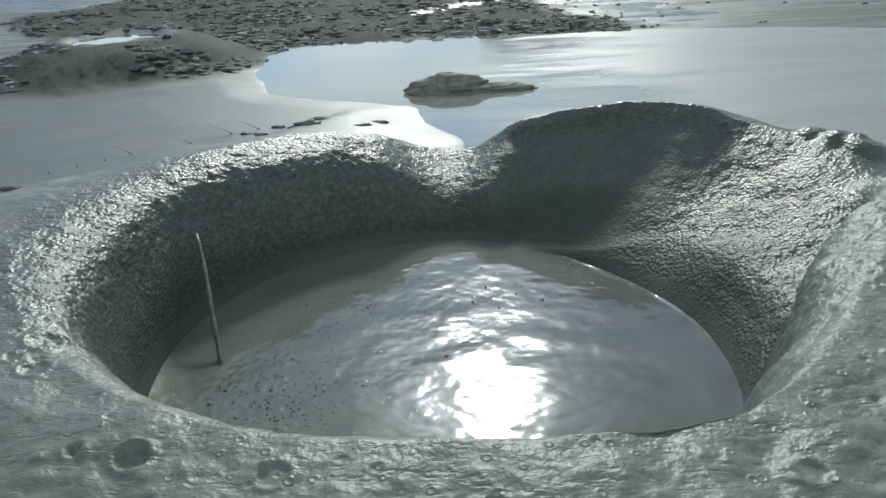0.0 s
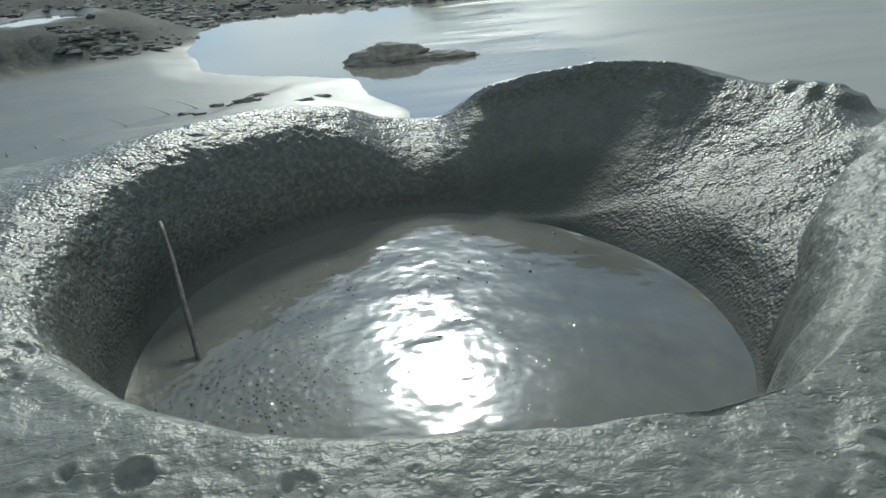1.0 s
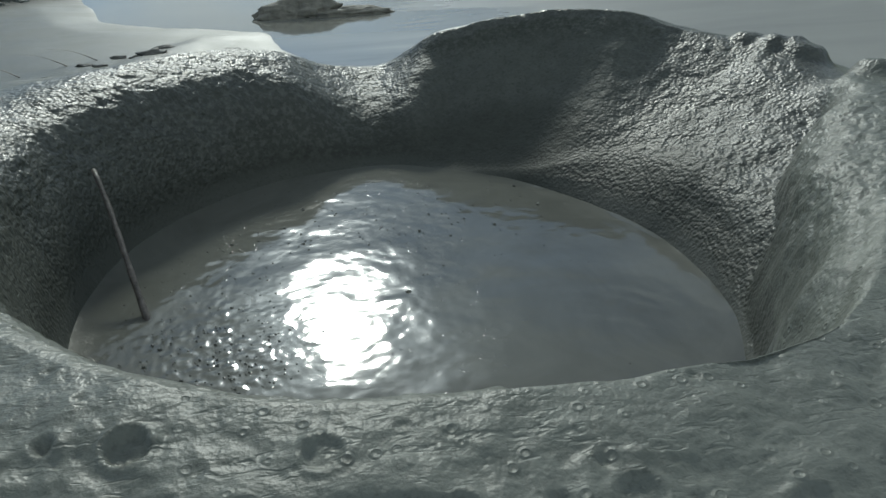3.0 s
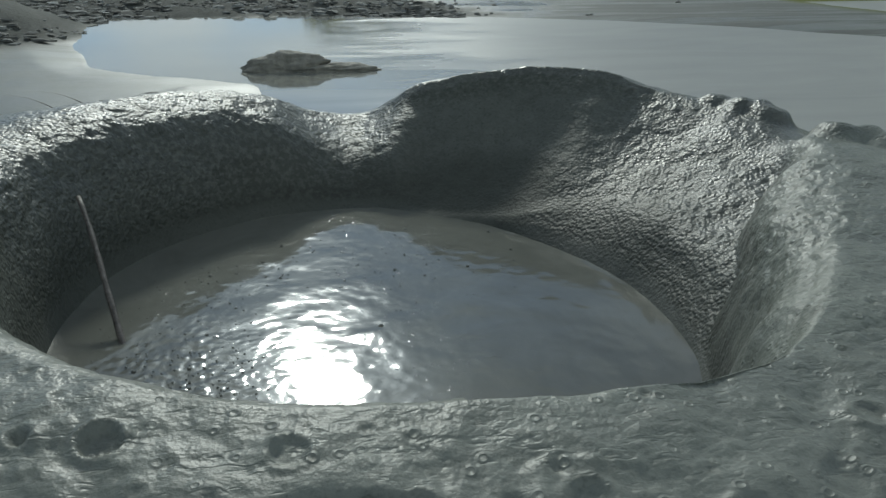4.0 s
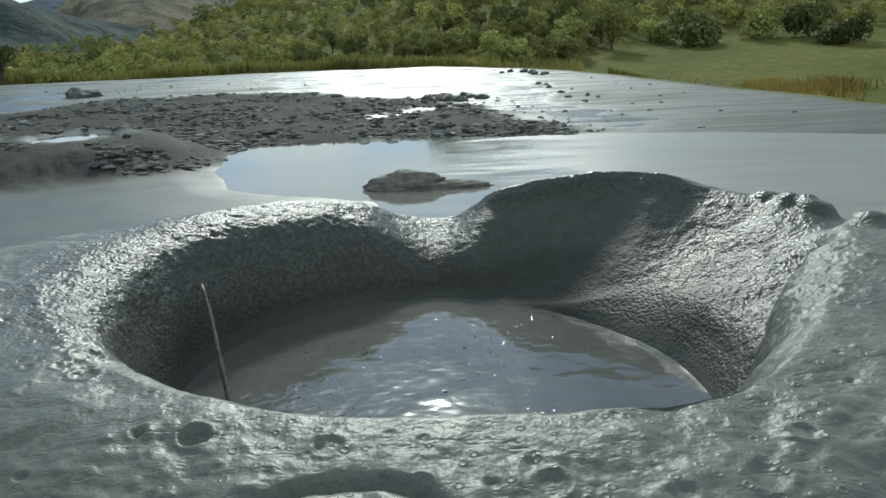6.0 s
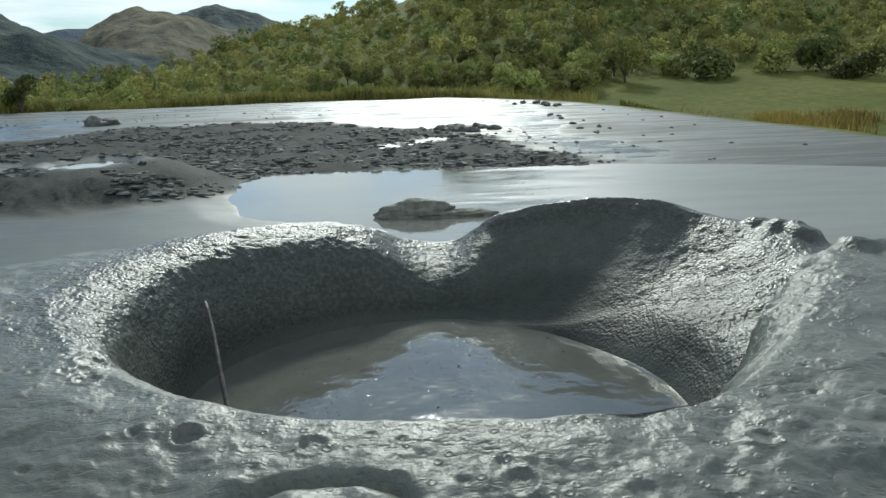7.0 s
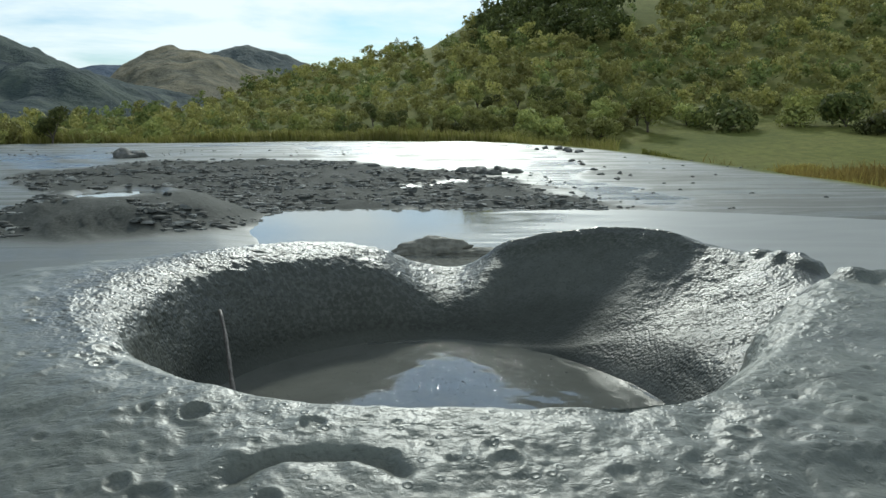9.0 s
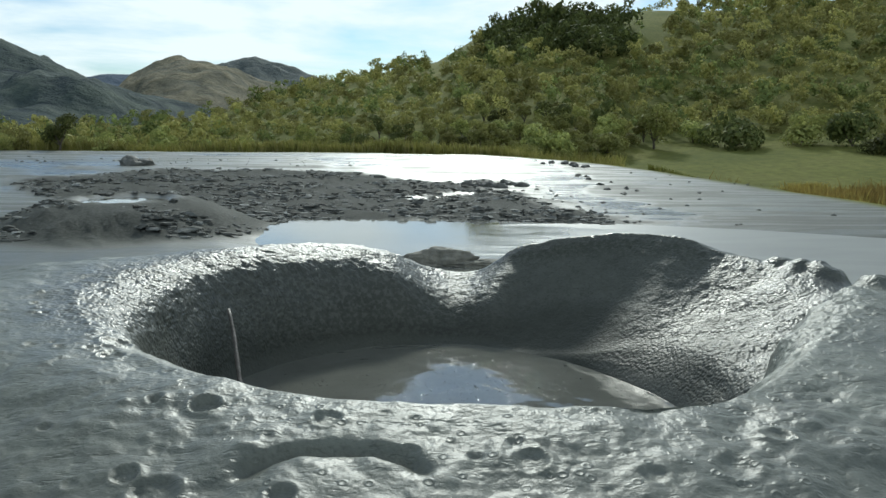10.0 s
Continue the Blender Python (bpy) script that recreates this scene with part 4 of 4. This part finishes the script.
def twig(x, y, length, lean, turn):
    bm = bmesh.new()
    last = None
    for s in range(9):
        u = s / 8
        c = Vector((length * (lean * u + 0.35 * u * u), 0.02 * math.sin(u * 7), length * (u * 0.8 - 0.35 * u * u) - 0.03))
        r = 0.014 * (1.1 - 0.75 * u)
        ring = [bm.verts.new(c + Vector((r * math.cos(k * math.pi / 2.5), r * math.sin(k * math.pi / 2.5), 0))) for k in range(5)]
        if last:
            for k in range(5):
                bm.faces.new((last[k], last[(k + 1) % 5], ring[(k + 1) % 5], ring[k]))
        last = ring
    mesh = bpy.data.meshes.new("twig")
    bm.to_mesh(mesh)
    bm.free()
    mesh.materials.append(STICK)
    ob = tagged(new("twig", mesh), "thin dry curved twig standing in the mud", "twig", "twigs in the mud")
    ob.matrix_basis = pose(x, y, surface_height(x, y), 0, 0, turn)


for x, y, length, lean, turn in ((-5.1, 10.4, 0.14, 0.1, 160), (-4.85, 10.7, 0.16, 0.1, 170), (-4.55, 10.9, 0.18, 0.15, 175), (-4.2, 11.0, 0.30, 0.7, 180),
                                 (-3.6, 11.7, 0.34, 0.9, 178), (-3.1, 12.1, 0.42, 1.0, 182), (-2.75, 12.3, 0.42, 1.0, 184)):
    twig(x, y, length * 1.25, lean, turn)


def blades(name, label, spots_xy, height, width, mat):
    """Tall grass as many thin bent blades in one mesh."""
    g = np.random.default_rng(31)
    z = land(spots_xy[:, 0], spots_xy[:, 1])[0]
    n = len(spots_xy)
    h = height * g.uniform(0.5, 1.2, n) * (0.55 + 0.9 * value_noise(np.c_[spots_xy, np.zeros(n)], 0.45, 5))
    ang, bend = g.uniform(0, 6.28, n), g.uniform(0.05, 0.5, n)
    side = np.stack([np.cos(ang), np.sin(ang), 0 * ang], 1) * (width * g.uniform(0.6, 1.3, n))[:, None]
    over = np.stack([np.cos(ang * 1.7), np.sin(ang * 1.7), 0 * ang], 1) * (h * bend)[:, None]
    base = np.stack([spots_xy[:, 0], spots_xy[:, 1], z - 0.05], 1)
    upz = np.array([0, 0, 1.0])
    v = np.stack([base - side, base + side, base + side * 0.6 + over * 0.35 + upz * (h * 0.6)[:, None], base + over + upz * h[:, None], base - side * 0.6 + over * 0.35 + upz * (h * 0.6)[:, None]], 1)
    mesh = bpy.data.meshes.new(name)
    mesh.from_pydata(v.reshape(-1, 3).tolist(), [], np.arange(n * 5).reshape(-1, 5).tolist())
    mesh.materials.append(mat)
    return tagged(new(name, mesh), label, "grass", kind="stuff")


rg = np.random.default_rng(37)
side = rg.uniform(-0.62, 0.22, 26000)
deep = 49.0 + 9 * rg.random(26000) ** 1.5
blades("reeds", "tall yellow-green grass along the mud's far edge", np.stack([side * deep, deep], 1), 0.85, 0.045, REED)
for side, deep, size in ((0.40, 40, 0.9), (0.43, 42, 0.8), (0.46, 39, 1.0), (0.49, 41, 0.9), (0.44, 46, 0.6), (0.52, 44, 0.8)):
    n = 900
    off = rg.normal(size=(n, 2)) * (1.1 * size, 0.7 * size)
    blades("dry_grass_tuft", "rusty dry grass growing on the meadow's edge", off + (side * deep, deep), 0.9 * size, 0.035, RUST)

# a patch of blades imitates the shade of a hollow in the meadow
side, deep = rg.uniform(0.25, 0.42, 5200), rg.uniform(38.5, 45, 5200)
blades("meadow_grass", "dark green grass standing in for shade in the meadow's hollow", np.stack([side * deep, deep], 1), 0.42, 0.035, MEADOW)

# ---- dark rubble on the mud flat, bubbles on the pool ----
def rubble_material():
    m, t = material("rubble_clay")
    place = node(t, "ShaderNodeTexCoord").outputs["Object"]
    island = node(t, "ShaderNodeNewGeometry").outputs["Random Per Island"]
    grain = texture(t, place, 14, 5, 0.65)
    colour = ramp(t, island, [(0.0, (0.045, 0.046, 0.040)), (0.6, (0.10, 0.102, 0.092)), (1.0, (0.25, 0.255, 0.235))])
    colour = mixed(t, ramp(t, grain, [(0.4, grey(0.0)), (0.7, grey(0.5))]), colour, (0.10, 0.10, 0.09))
    finish(t, colour, 0.75, grain, 0.8, 0.03, 0.2)
    return m


def rubble_clods():
    """Crumbled clay lying thickly on the old flow and on the small cone: many low uneven clods."""
    g = np.random.default_rng(61)
    n = 11000
    x, y = g.uniform(-15, 4.8, n), 20.6 + 15 * g.random(n) ** 1.4
    size = 0.035 + 0.085 * g.random(n) ** 2.2
    a, r = g.uniform(-2.8, 0.7, 900), g.uniform(1.35, 3.4, 900)
    x, y = np.r_[x, -7.4 + r * np.cos(a)], np.r_[y, 19.6 + r * np.sin(a)]
    size = np.r_[size, 0.03 + 0.10 * g.random(900) ** 2]
    z, _, wet, rubble = land(x, y)
    clumps = value_noise(np.stack([x * 0.6, y, 0 * x], 1), 0.9, 71)
    keep = (rubble > 0.35) & (wet < 0.3) & (clumps + g.uniform(-0.2, 0.2, len(x)) > np.r_[np.full(n, 0.42), np.full(900, 0.5)])
    sides = 6
    turn = np.arange(sides) * 2 * np.pi / sides
    unit = np.r_[np.c_[np.cos(turn), np.sin(turn), np.full(sides, -0.4)], np.c_[0.75 * np.cos(turn + 0.4), 0.75 * np.sin(turn + 0.4), np.full(sides, 0.6)], [[0, 0, 1.0]]]
    faces1 = [(k, (k + 1) % sides, sides + (k + 1) % sides, sides + k) for k in range(sides)] + [(sides + k, sides + (k + 1) % sides, 2 * sides) for k in range(sides)]
    verts, faces = [], []
    for px, py, h, s in zip(x[keep], y[keep], z[keep], size[keep]):
        stretch = np.array([g.uniform(0.9, 2.4), g.uniform(0.7, 1.2), g.uniform(0.2, 0.6)]) * s
        v = unit * g.uniform(0.6, 1.35, (len(unit), 1)) * stretch
        lean = g.uniform(-0.5, 0.5)
        v = np.stack([v[:, 0] * math.cos(lean) - v[:, 1] * math.sin(lean), v[:, 0] * math.sin(lean) + v[:, 1] * math.cos(lean), v[:, 2]], 1)
        k = len(verts) * len(unit)
        faces += [tuple(i + k for i in f) for f in faces1]
        verts.append(v + (px, py, h))
    mesh = bpy.data.meshes.new("rubble")
    mesh.from_pydata(np.concatenate(verts).tolist(), [], faces)
    mesh.materials.append(rubble_material())
    tagged(new("rubble", mesh), "dark crumbled clay rubble on the old mud flow", "rubble", kind="stuff")


rubble_clods()


def pool_bubbles():
    """Small domed bubbles and blisters drifting on the liquid mud."""
    g = np.random.default_rng(67)
    rings, sides = 3, 8
    dome = [(math.cos(k * 2 * math.pi / sides) * math.cos(j * math.pi / 2 / rings), math.sin(k * 2 * math.pi / sides) * math.cos(j * math.pi / 2 / rings), math.sin(j * math.pi / 2 / rings) - 0.1)
            for j in range(rings) for k in range(sides)] + [(0, 0, 0.9)]
    dome = np.array(dome)
    quads = [(j * sides + k, j * sides + (k + 1) % sides, (j + 1) * sides + (k + 1) % sides, (j + 1) * sides + k) for j in range(rings - 1) for k in range(sides)]
    tips = [((rings - 1) * sides + k, (rings - 1) * sides + (k + 1) % sides, rings * sides) for k in range(sides)]
    verts, faces = [], []
    for n in range(620):
        if n < 300:
            x, y = g.normal(-0.56, 0.13), g.normal(1.98, 0.22)
        elif n < 420:
            x, y = g.normal(-0.25, 0.3), g.normal(2.75, 0.25)
        else:
            x, y = g.uniform(-0.75, 0.6), g.uniform(1.5, 3.1)
        b = math.degrees(math.atan2(x - CX, y - CY))
        if math.hypot(x - CX, y - CY) > float(at_bearing(RIM[0], b)) - 0.03:
            continue
        s = g.uniform(0.0016, 0.0036) * (1.9 if g.random() < 0.08 else 1.0)
        k = len(verts) * len(dome)
        faces += [tuple(i + k for i in f) for f in quads + tips]
        verts.append(dome * (s, s, s * 0.5) + (x, y, 0.002))
    mesh = bpy.data.meshes.new("bubbles")
    mesh.from_pydata(np.concatenate(verts).tolist(), [], faces)
    mesh.shade_smooth()
    mesh.materials.append(POOL)
    tagged(new("bubbles", mesh), "small glossy bubbles on the liquid mud", "bubbles", kind="stuff")


pool_bubbles()
